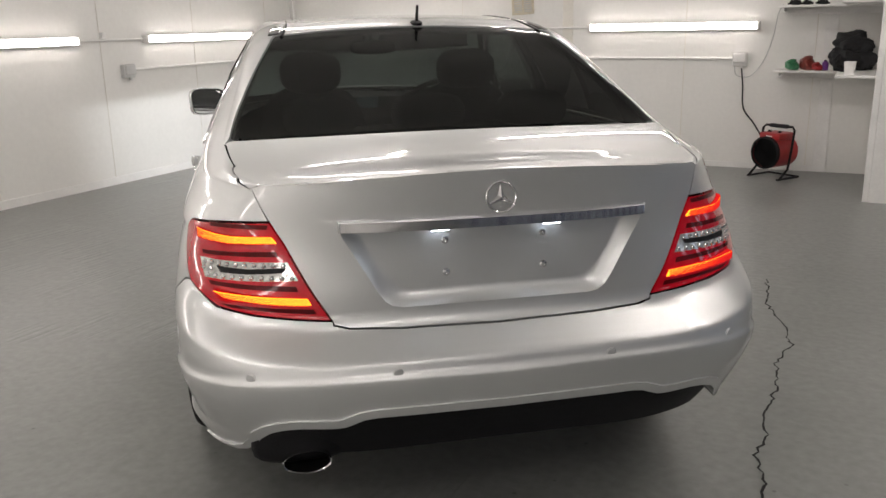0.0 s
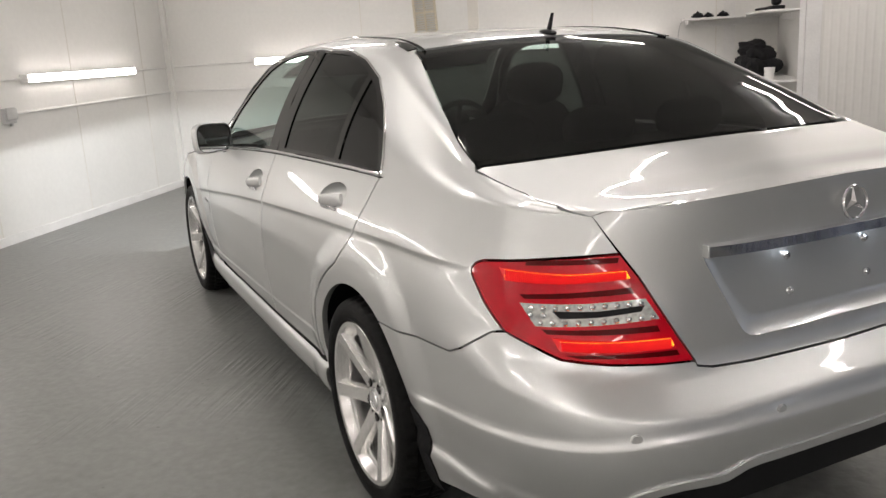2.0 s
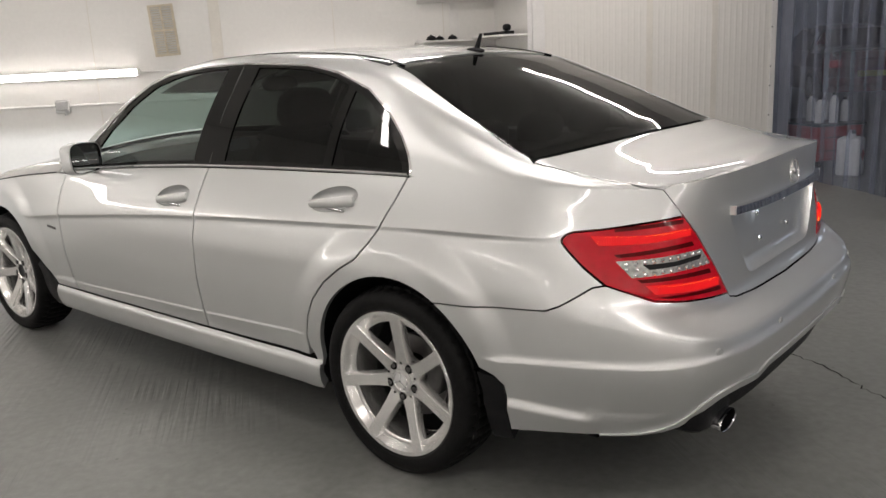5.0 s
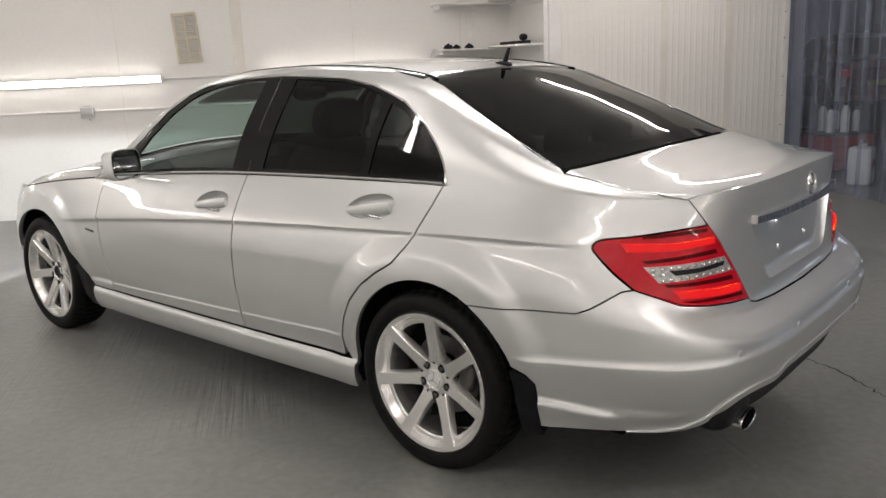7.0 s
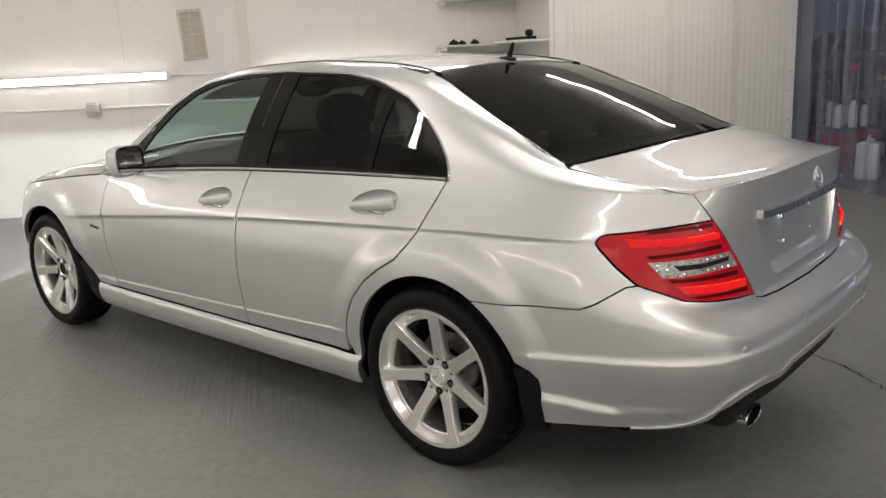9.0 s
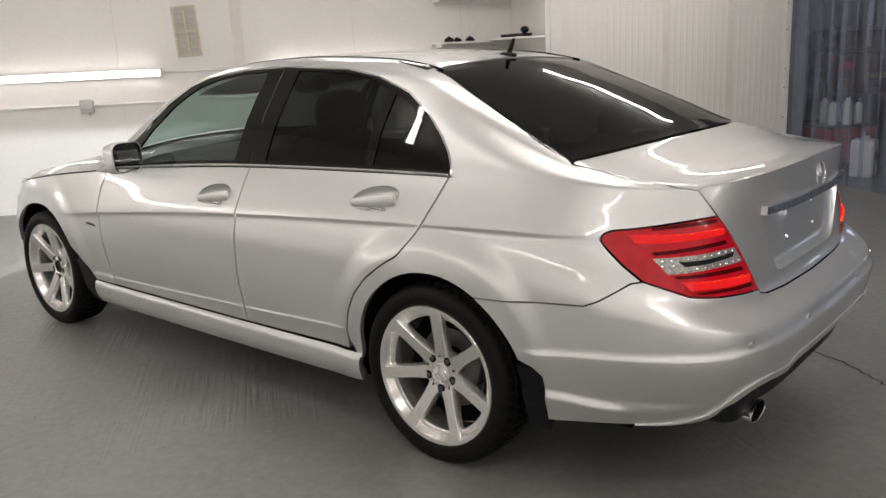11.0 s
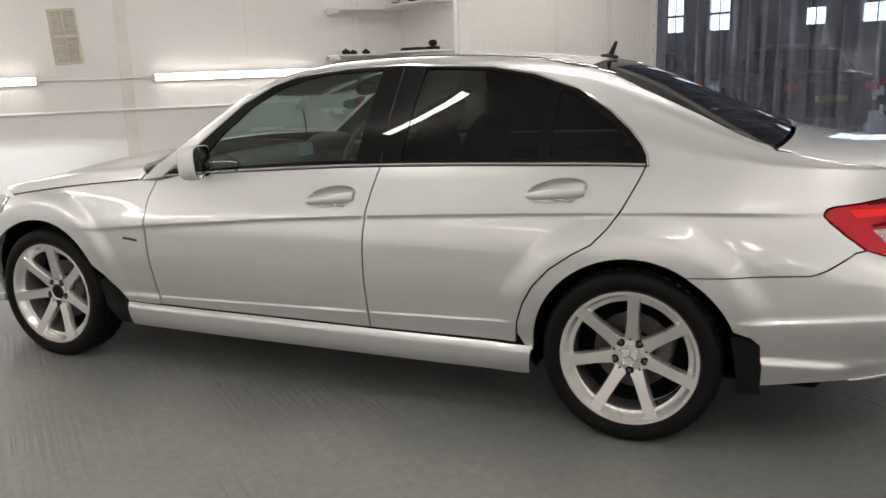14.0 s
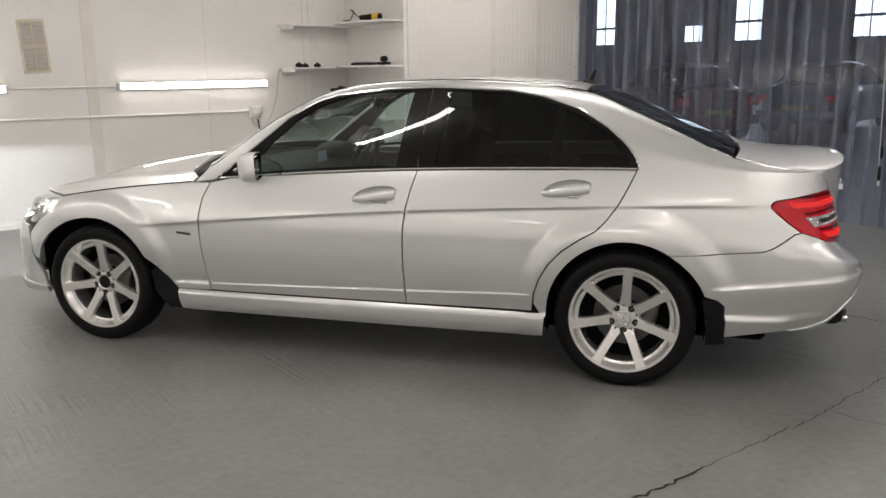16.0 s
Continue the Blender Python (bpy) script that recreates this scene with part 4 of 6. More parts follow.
def sheet(name, poly, skin, mat, parent, label="", res=0.026, gap=0.0030, flange=0.018, lift=0.0, holes=(), lines=(), mirror=False, bend=None, rings=None):
    """A panel: the polygon poly of a skin's own coordinates, with a folded rim."""
    poly = shrink(poly, gap) if gap else list(poly)
    loops = [resample(poly, res)] + [resample(h, res) for h in holes]
    pts = np.array([q for l in loops for q in l])
    edges, k = [], 0
    for l in loops:
        edges += [(k + i, k + (i + 1) % len(l)) for i in range(len(l))]
        k += len(l)
    lo, hi = pts.min(0), pts.max(0)
    gx, gy = np.meshgrid(np.arange(lo[0], hi[0], res), np.arange(lo[1], hi[1], res))
    extra = [np.stack([gx.ravel(), gy.ravel()], 1)]
    for curve, offs in lines:
        xs = np.arange(lo[0], hi[0], res * 0.8)
        extra.insert(0, np.concatenate([np.stack([xs, curve(xs) + o], 1) for o in offs]))
    fine = np.concatenate(extra[:-1]) if len(extra) > 1 else np.zeros((0, 2))
    grid = extra[-1]
    if len(fine):
        keep = np.ones(len(grid), bool)
        for curve, offs in lines:
            keep &= (grid[:, 1] < curve(grid[:, 0]) + min(offs) - res * 0.4) | (grid[:, 1] > curve(grid[:, 0]) + max(offs) + res * 0.4)
        grid = np.concatenate([fine, grid[keep]])
    if rings:
        # finer points along the wheel arch's flare
        cy, cz, radii = rings
        q = np.hypot(grid[:, 0] - cy, grid[:, 1] - cz)
        far = (q < radii[0] - res * 0.4) | (q > radii[-1] + res * 0.4)
        far[:len(fine)] = True
        turn = np.linspace(-0.7, math.pi + 0.7, 150)
        ring = np.concatenate([np.stack([cy + r * np.cos(turn), cz + r * np.sin(turn)], 1) for r in radii])
        for curve, offs in lines:
            off = ring[:, 1] - curve(ring[:, 0])
            ring = ring[(off < min(offs) - 0.008) | (off > max(offs) + 0.008)]
        grid = np.concatenate([grid[far], ring])
    ok = within(poly, grid)
    for h in holes:
        ok &= ~within(h, grid)
    grid = grid[ok]
    near = np.concatenate([np.min(np.hypot(c[:, None, 0] - pts[None, :, 0], c[:, None, 1] - pts[None, :, 1]), 1) for c in np.array_split(grid, max(1, len(grid) // 400 + 1)) if len(c)]) if len(grid) else np.zeros(0)
    grid = grid[near > res * 0.35]
    from_2d = geometry_cdt([Vector(q) for q in np.concatenate([pts, grid])], edges, [], 0, 1e-6)
    v2 = np.array([tuple(q) for q in from_2d[0]])
    tri = np.array([f for f in from_2d[2] if len(f) == 3])
    c = v2[tri].mean(1)
    ok = within(poly, c)
    for h in holes:
        ok &= ~within(h, c)
    tri = tri[ok]
    e = 1e-4
    p = skin(v2[:, 0], v2[:, 1])
    da = skin(v2[:, 0] + e, v2[:, 1]) - skin(v2[:, 0] - e, v2[:, 1])
    db = skin(v2[:, 0], v2[:, 1] + e) - skin(v2[:, 0], v2[:, 1] - e)
    nrm = -np.cross(da, db)
    nrm /= np.linalg.norm(nrm, axis=1)[:, None] + 1e-12
    if bend:
        nrm = bend(v2, nrm)
    p = p + nrm * lift
    # outward winding
    a, b, d = p[tri[:, 0]], p[tri[:, 1]], p[tri[:, 2]]
    flip = (np.cross(b - a, d - a) * nrm[tri[:, 0]]).sum(1) < 0
    tri[flip] = tri[flip][:, ::-1]
    verts, norms, faces = [tuple(q) for q in p], [tuple(q) for q in nrm], [tuple(int(i) for i in f) for f in tri]
    if flange:
        count = {}
        for f in faces:
            for i in range(3):
                u_, w_ = f[i], f[(i + 1) % 3]
                count[(u_, w_)] = 1
        for (u_, w_) in list(count):
            if (w_, u_) in count:
                continue
            d = p[w_] - p[u_]
            o = np.cross(d, nrm[u_])
            o /= np.linalg.norm(o) + 1e-12
            base = len(verts)
            for q in (p[u_], p[w_], p[w_] - nrm[w_] * flange, p[u_] - nrm[u_] * flange):
                verts.append(tuple(q))
                norms.append(tuple(o))
            faces.append((base + 1, base, base + 3, base + 2))
    if mirror:
        verts = [(-x, y, z) for x, y, z in verts]
        norms = [(-x, y, z) for x, y, z in norms]
        faces = [f[::-1] for f in faces]
    me = bpy.data.meshes.new(name)
    me.from_pydata(verts, [], faces)
    me.polygons.foreach_set("use_smooth", [True] * len(me.polygons))
    me.normals_split_custom_set_from_vertices(norms)
    me.materials.append(mat)
    ob = new(name, me)
    ob.parent = parent
    if label:
        ob["label"] = label
    return ob


from mathutils.geometry import delaunay_2d_cdt as geometry_cdt

FLARE = [0.395 + 0.012 * i for i in range(12)]
CREASE = (crease_z, (-0.03, -0.019, -0.012, -0.007, -0.003, 0.0, 0.004, 0.015, 0.03, 0.05))
BUMP = (bump_z, (0.03, 0.018, 0.011, 0.006, 0.002, -0.001, -0.01, -0.025, -0.05))
LOWL = (low_z, (0.012, 0.006, 0.002, -0.001, -0.01, -0.03))

car = thing("car", "silver four-door saloon car parked on the painted floor", "car", pose(0.004, 0, 0))


def arc(cy, cz, r, a0, a1, n=22):
    return [(cy + r * math.cos(radians(a0 + (a1 - a0) * k / n)), cz + r * math.sin(radians(a0 + (a1 - a0) * k / n))) for k in range(n + 1)]


def belt_line(y0, y1, n, dz=0.0):
    return [(y0 + (y1 - y0) * k / n, float(belt(y0 + (y1 - y0) * k / n)) + dz) for k in range(n + 1)]


def top_edge(y0, y1, n):
    """The belt from y0 to y1 in the lower skin's own coordinates."""
    return [(s_at(y, float(belt(y))), float(belt(y))) for y in np.linspace(y0, y1, n)]


# door seams
GAP_F = [(2.043, 0.872), (2.085, 0.79), (2.103, 0.69), (2.104, 0.60), (2.096, 0.515), (2.069, 0.318)]
GAP_M = [(0.968, 0.952), (0.995, 0.86), (1.012, 0.775), (1.023, 0.70), (1.027, 0.62), (1.027, 0.52), (1.018, 0.318)]
GAP_R = [(-0.031, 0.972), (-0.004, 0.91), (0.040, 0.825), (0.082, 0.765), (0.133, 0.710), (0.20, 0.672), (0.28, 0.615), (0.34, 0.55), (0.38, 0.48), (0.405, 0.405), (0.413, 0.322)]
GAP_BUMP = [(-0.186, 0.6135), (-0.30, 0.622), (-0.42, 0.635), (-0.512, 0.645), (-0.545, 0.663), (-0.618, 0.718)]
TAIL = [(-0.552, 0.838), (-0.560, 0.848), (-0.578, 0.856), (-0.64, 0.863), (-0.711, 0.872), (-0.79, 0.880), (-0.838, 0.884), (-0.870, 0.835), (-0.905, 0.770), (-0.940, 0.705), (-0.972, 0.648), (-0.90, 0.655), (-0.824, 0.665), (-0.745, 0.680), (-0.698, 0.702), (-0.645, 0.724), (-0.598, 0.770), (-0.562, 0.812), (-0.551, 0.828)]
LID_SIDE = [(s_at(-0.80, 0.957), 0.957), (-0.838, 0.884), (-0.870, 0.835), (-0.905, 0.770), (-0.940, 0.705), (-0.972, 0.648)]


CUPS = ((1.168, 0.836), (0.268, 0.886))
CUP_L, CUP_H = 0.108, 0.040


def cup_loop(cy, cz):
    return [(cy + 0.995 * CUP_L * math.cos(w), cz + 0.995 * CUP_H * math.sin(w) - 0.15 * 0.995 * CUP_L * math.cos(w)) for w in np.linspace(0, 2 * math.pi, 33)[:-1]]


def shoulder(v2, nrm):
    """Let the pillar's shading run smoothly into the flank below it."""
    out = nrm.copy()
    for i, (y, t) in enumerate(v2):
        w = float(step(0.30, 0.0, t) * step(0.02, -0.06, y))
        if w > 0:
            z = float(belt(y))
            s = s_at(y, z)
            n = -np.cross(lower(s + 1e-4, z) - lower(s - 1e-4, z), lower(s, z + 1e-4) - lower(s, z - 1e-4))
            n = n / np.linalg.norm(n)
            if n @ nrm[i] < 0:
                n = -n
            q = n * w + nrm[i] * (1 - w)
            out[i] = q / np.linalg.norm(q)
    return out


GLASS_EDGE = ((-0.40, 0.637), (-0.3, 0.625), (-0.2, 0.600), (-0.08, 0.571), (0.05, 0.535), (0.20, 0.497))


def side_panels(mirror):
    k = dict(mirror=mirror)
    # front wing
    arch_f = arc(AXLES[1], WHEEL_Z, ARCH, 160, 15)
    poly = GAP_F + [(2.10, 0.314), (2.262, 0.314), (2.31, 0.375), (2.37, 0.43)] + arch_f[1:] + [(3.12, 0.44), (3.14, 0.56), (3.06, 0.64), (2.97, 0.70), (2.935, 0.765)] + [(y, float(belt(y))) for y in (2.85, 2.7, 2.5, 2.3, 2.15)]
    sheet("front_wing", poly, lower, M_PAINT, car, lines=(CREASE,), res=0.019, rings=(AXLES[1], WHEEL_Z, FLARE), **k)
    # doors
    poly = GAP_F[::-1] + belt_line(2.0, 1.0, 16)[1:] + GAP_M
    fd = sheet("front_door", poly, lower, M_PAINT, car, holes=(cup_loop(*CUPS[0]),), lines=(CREASE, LOWL), **k)
    poly = GAP_M[::-1] + belt_line(0.92, 0.02, 14) + GAP_R
    rd = sheet("rear_door", poly, lower, M_PAINT, car, holes=(cup_loop(*CUPS[1]),), lines=(CREASE, LOWL), res=0.022, rings=(0.0, WHEEL_Z, FLARE), **k)
    # quarter panel below the shoulder
    poly = [(s, z + 0.0042) for s, z in top_edge(-0.80, -0.06, 16)] + GAP_R[:-1] + [(0.408, 0.36), (0.372, 0.30), (0.345, 0.30)] + arc(0.0, WHEEL_Z, ARCH, -2, 122) + GAP_BUMP[1:] + TAIL[14:][1:] + TAIL[:7]
    sheet("quarter_panel", poly, lower, M_PAINT, car, lines=(CREASE,), res=0.019, rings=(0.0, WHEEL_Z, FLARE), **k)
    # sill
    poly = [(2.262, 0.315), (2.250, 0.208), (1.2, 0.205), (0.362, 0.205), (0.352, 0.315)]
    sheet("sill", poly, lower, M_PAINT, car, lift=0.004, flange=0.05, **k)
    # upper body side: pillars and cantrail round the side windows
    dlo = [(2.005, 0.050), (1.89, 0.253), (1.772, 0.347), (1.617, 0.430), (1.486, 0.453), (1.381, 0.466), (1.163, 0.468), (0.927, 0.468), (0.573, 0.460), (0.405, 0.435), (0.237, 0.390), (0.110, 0.315), (0.030, 0.235), (-0.014, 0.150), (-0.032, 0.080), (-0.038, 0.006)]
    inner = [(-0.80, 0.0), (-0.792, 0.012), (-0.77, t_at(-0.77, x=0.594)), (-0.70, t_at(-0.70, x=0.609)), (-0.589, t_at(-0.589, x=0.622)), (-0.50, t_at(-0.50, x=0.640)), (-0.425, t_at(-0.425, x=0.650)), *[(y, t_at(y, x=x)) for y, x in GLASS_EDGE], (0.235, 0.560), (0.30, 0.572), (0.5, 0.580), (0.9, 0.580), (1.15, 0.578), (1.30, 0.562), (1.45, 0.508), (1.66, 0.480), (1.9, 0.448), (2.06, 0.420), (2.10, 0.2), (2.13, 0.0)]
    poly = inner + [(2.05, 0.0)] + [(2.02, 0.006)] + dlo + [(-0.03, 0.0), (-0.3, 0.0), (-0.6, 0.0)]
    sheet("body_side_frame", poly, upper, M_PAINT, car, res=0.022, gap=0.0015, bend=shoulder, **k)
    sheet("pillar_trim", shrink(poly, 0.004), upper, M_LEATHER, car, "dark inside pillar trim", res=0.035, gap=0, flange=0, lift=-0.022, **k)
    # black window surround with three openings
    low_t = lambda y: 0.012
    trim_poly = dlo + [(y, low_t(y)) for y in (0.2, 0.6, 1.0, 1.4, 1.7, 1.98)]
    g_front = [(1.80, 0.035), (1.77, 0.195), (1.70, 0.295), (1.58, 0.380), (1.45, 0.418), (1.33, 0.436), (1.163, 0.446), (1.03, 0.446), (1.075, 0.03)]
    g_rear = [(0.885, 0.03), (0.845, 0.446), (0.573, 0.440), (0.420, 0.415), (0.335, 0.388), (0.352, 0.03)]
    g_quarter = [(0.312, 0.03), (0.297, 0.372), (0.225, 0.345), (0.095, 0.245), (0.035, 0.155), (0.005, 0.075), (0.0, 0.03)]
    sheet("window_surround", trim_poly, upper, M_GLOSSBLACK, car, "gloss black window surround", res=0.024, gap=0.0, lift=-0.001, flange=0.008, holes=(g_front, g_rear, g_quarter), **k)
    sheet("door_glass", g_front, upper, M_GLASS_TINT, fd, "green-tinted front side window", res=0.04, gap=0.0, flange=0, lift=-0.005, **k)
    sheet("door_glass", g_rear, upper, M_GLASS_DARK, rd, "dark privacy side window", res=0.04, gap=0.0, flange=0, lift=-0.005, **k)
    sheet("quarter_glass", g_quarter, upper, M_GLASS_DARK, rd, "small dark quarter window", res=0.04, gap=0.0, flange=0, lift=-0.005, **k)
    # chrome line along the belt and round the windows
    sgn = -1 if mirror else 1
    def rail(path, w, name, mat, lift=0.004):
        pts = [Vector(q) for q in path]
        return part(name, tube([(sgn * q.x, q.y, q.z) for q in pts], w, 8), mat, car)
    ys = np.linspace(1.99, -0.030, 40)
    b = upper(ys, np.full_like(ys, 0.006))
    rail([(q[0] - 0.003, q[1], q[2] + 0.002) for q in b], 0.0058, "belt_trim", M_CHROME)
    a = np.array(dlo)
    pp = upper(a[:, 0], a[:, 1])
    rail([(q[0] - 0.001, q[1], q[2]) for q in pp], 0.0042, "window_trim", M_CHROME)
    # thin grey bar put in for the glint of the door frames' edges
    seam = upper(np.array([0.970, 0.955, 0.940]), np.array([0.012, 0.24, 0.455]))
    rail([(q[0] - 0.0005, q[1], q[2]) for q in seam], 0.0016, "pillar_seam_glint", M_DISC)
    visor = [(1.27, 0.57), (1.56, 0.548), (1.56, 0.96), (1.27, 0.97)]
    sheet("sun_visor", visor, upper, M_GREY, car, "grey folded sun visor", res=0.06, gap=0, flange=0.012, lift=-0.035, **k)
    # black line along the bonnet's edge, drawn for the dark of its gap
    ys = np.linspace(2.15, 2.93, 30)
    q_ = upper(ys, np.full_like(ys, 0.010))
    rail([(q[0] - 0.0012, q[1], q[2] + 0.0005) for q in q_], 0.0028, "bonnet_gap_shade", M_BLACK)
    # handles: a hollow in the door skin and a grip bar across it
    for (cy, cz), door in zip(CUPS, (fd, rd)):
        def hollow(a_, b_, cy=cy, cz=cz):
            p = lower(a_, b_)
            k_ = 1 - ((np.asarray(a_) - cy) / CUP_L) ** 2 - ((np.asarray(b_) - cz - (cy - np.asarray(a_)) * 0.15) / CUP_H) ** 2
            p[..., 0] += 0.036 * np.clip(k_, 0, 1) ** 0.7
            return p
        sheet("handle_cup", cup_loop(cy, cz), hollow, M_PAINT, door, "shallow silver hollow behind the handle", res=0.008, gap=0.0, flange=0.0, **k)
        gy, gz = cy + 0.006, cz - 0.010
        q = lower(gy, gz)
        bm = bmesh.new()
        prev = None
        for i in range(21):
            v = i / 20
            yy = 0.106 - 0.212 * v
            bulge = math.sin(math.pi * min(max(v, 0.015), 0.985)) ** 0.45
            out = -0.024 * bulge + 0.003
            hh = 0.0110 + 0.0090 * v ** 0.5 - 0.003 * max(0, v - 0.9) / 0.1
            cz_ = 0.026 * v - 0.013
            ring = [bm.verts.new((sgn * (q[0] + out + (0.007 if math.cos(w) > 0 else 0.005) * math.cos(w)), gy + yy, gz + cz_ + hh * math.sin(w))) for w in np.linspace(0, 2 * math.pi, 17)[:-1]]
            if prev:
                for j in range(16):
                    bm.faces.new((prev[j], prev[(j + 1) % 16], ring[(j + 1) % 16], ring[j]))
            else:
                bm.faces.new(ring)
            prev = ring
        bm.faces.new(prev[::-1])
        bmesh.ops.recalc_face_normals(bm, faces=bm.faces)
        part("door_handle", bm, M_PAINT, door, "silver door handle")
        part("handle_strip", blob(0.006, 0.060, 0.0075, 2.4, 20, pose(sgn * (q[0] - 0.012), gy - 0.012, gz - 0.018, 6, 0, 0)), M_CHROME, door, "chrome pad under the handle")
    # wing mirror
    turn = pose(0, 0, 0, -3, 0, sgn * 17)
    def shell(stations, cap=False, end=True):
        bm, prev = bmesh.new(), None
        for yy, k_, dx in stations:
            ring = []
            for w in np.linspace(0, 2 * math.pi, 41)[:-1]:
                c, n_ = math.cos(w), math.sin(w)
                r = (abs(c) ** 4.4 + abs(n_) ** 4.4) ** (-1 / 4.4)
                ring.append(bm.verts.new(turn @ Vector((-sgn * (0.091 * k_ * r * c + dx), yy, 0.070 * (k_ - 0.04 * (c < 0)) * r * n_))))
            if prev:
                for j in range(40):
                    bm.faces.new((prev[j], prev[(j + 1) % 40], ring[(j + 1) % 40], ring[j]))
            elif cap:
                bm.faces.new(ring)
            prev = ring
        if end:
            bm.faces.new(prev)
        bmesh.ops.recalc_face_normals(bm, faces=bm.faces)
        return bm
    wm = part("wing_mirror", shell(((0.044, 0.34, -0.02), (0.041, 0.56, -0.014), (0.031, 0.79, -0.008), (0.014, 0.93, -0.003), (-0.010, 1.0, 0.0), (-0.046, 1.0, 0.0), (-0.050, 0.985, 0.0), (-0.050, 0.925, 0.0), (-0.030, 0.90, 0.0)), True), M_PAINT, car, "silver wing mirror housing", place=pose(-sgn * 0.845, 1.800, 0.960))
    part("mirror_glass", shell(((-0.040, 0.86, 0.0), (-0.0425, 0.885, 0.0), (-0.044, 0.875, 0.0))), M_MIRROR, wm, "mirror glass")
    part("mirror_rim", shell(((-0.0500, 0.930, 0.0), (-0.0525, 0.925, 0.0), (-0.0525, 0.900, 0.0), (-0.036, 0.892, 0.0)), end=False), M_GLOSSBLACK, wm, "black rim round the mirror glass")
    part("mirror_foot", box(-0.03, -0.03, -0.016, 0.05, 0.035, 0.012, 0.008, 2), M_GLOSSBLACK, wm, place=pose(sgn * 0.075, 0.01, -0.055))
    part("indicator", blob(0.045, 0.01, 0.008, 2.4, 18, pose(-sgn * 0.02, 0.048, -0.012, 0, 0, sgn * 12)), M_LAMPCLEAR, wm)
    # side badge, plain bar
    q = lower(2.195, 0.612)
    part("wing_badge", box(-0.003, -0.040, -0.006, 0.003, 0.040, 0.006, 0.002, 1), M_DISC, car, place=pose(sgn * (q[0] - 0.0005), 2.195, 0.612, 5, 0, 0))
    # headlamp and front bumper corner
    lens = [(2.935, 0.775), (2.985, 0.70), (3.07, 0.650), (3.16, 0.605), (3.34, 0.61), (3.46, 0.64), (3.42, 0.70), (3.2, 0.750), (3.05, 0.775)]
    hl = sheet("headlamp", lens, lower, M_LENS, car, "clear headlamp with a silver reflector", flange=0.0, lift=0.003, **k)
    sheet("reflector", shrink(lens, 0.006), lower, M_LAMPCLEAR, hl, "silver headlamp reflector", flange=0.0, lift=-0.035, **k)
    q = lower(3.22, 0.672)
    part("lamp_bulb", blob(0.035, 0.035, 0.035, 2, 20, pose(sgn * (q[0] + 0.03), q[1] - 0.03, q[2])), M_MIRROR, hl)
    fb = sheet("front_bumper_corner", [(3.083, 0.335), (3.06, 0.262), (3.3, 0.250), (3.865, 0.250), (3.865, 0.63), (3.46, 0.63), (3.34, 0.605), (3.165, 0.600), (3.13, 0.50), (3.125, 0.44)], lower, M_PAINT, car, **k)
    sheet("bumper_lip", [(3.06, 0.268), (3.055, 0.238), (3.3, 0.222), (3.865, 0.222), (3.865, 0.268), (3.3, 0.268)], lower, M_PAINT, fb, lift=0.014, flange=0.02, gap=0, **k)
    sheet("air_intake", [(3.43, 0.42), (3.45, 0.30), (3.8, 0.30), (3.8, 0.40)], lower, M_BLACK, fb, "black lower intake", lift=0.002, flange=0, gap=0, **k)
    sheet("daylight_strip", [(3.40, 0.402), (3.405, 0.384), (3.68, 0.384), (3.68, 0.399)], lower, M_CHROME, fb, "slim chrome daytime lamp", lift=0.012, flange=0.01, gap=0, **k)
    return fd, rd


side_panels(False)
side_panels(True)

# panels across the middle
tx = lambda y, x: 1 - t_at(y, x=x)
hood = [(2.115, -0.80), (2.140, -0.975), (2.5, -0.975), (2.72, -0.975), (2.92, -0.98), (2.98, -0.6), (3.02, 0.0), (2.98, 0.6), (2.92, 0.98), (2.72, 0.975), (2.5, 0.975), (2.140, 0.975), (2.115, 0.80), (2.13, 0.64), (2.15, 0.48), (2.13, 0.0), (2.15, -0.48), (2.13, -0.64)]
cowl = [(2.02, -0.55), (2.085, -0.74), (2.125, -0.76), (2.17, -0.48), (2.15, 0.0), (2.17, 0.48), (2.125, 0.76), (2.085, 0.74), (2.02, 0.55), (2.03, 0.0)]
sheet("cowl", cowl, top_skin, M_BLACK, car, "black scuttle panel below the windscreen", res=0.05, flange=0.0, lift=-0.012)
sheet("bonnet", hood, top_skin, M_PAINT, car, res=0.04)
wind = [(1.30, -0.436), (1.45, -0.490), (1.66, -0.518), (1.9, -0.550), (2.06, -0.578), (2.055, -0.25), (2.05, 0.0), (2.055, 0.25), (2.06, 0.578), (1.9, 0.550), (1.66, 0.518), (1.45, 0.490), (1.30, 0.436), (1.275, 0.2), (1.27, 0.0), (1.275, -0.2)]
sheet("windscreen", wind, top_skin, M_GLASS_TINT, car, "clear green-tinted windscreen", res=0.05, flange=0, gap=0.004)
ROOF_R = 0.225
roof = [(ROOF_R, -0.428), (0.35, -0.420), (0.6, -0.4165), (0.9, -0.4165), (1.15, -0.418), (1.29, -0.428), (1.265, -0.2), (1.26, 0), (1.265, 0.2), (1.29, 0.428), (1.15, 0.418), (0.9, 0.4165), (0.6, 0.4165), (0.35, 0.420), (ROOF_R, 0.428), (ROOF_R + 0.002, 0.2), (ROOF_R + 0.002, 0), (ROOF_R + 0.002, -0.2)]
sheet("roof", roof, top_skin, M_PAINT, car, res=0.035, gap=0.003)
rg = [(ROOF_R - 0.004, -0.449)] + [(y, -tx(y, x - 0.003)) for y, x in GLASS_EDGE[::-1]] + [(-0.412, -tx(-0.412, 0.630))]
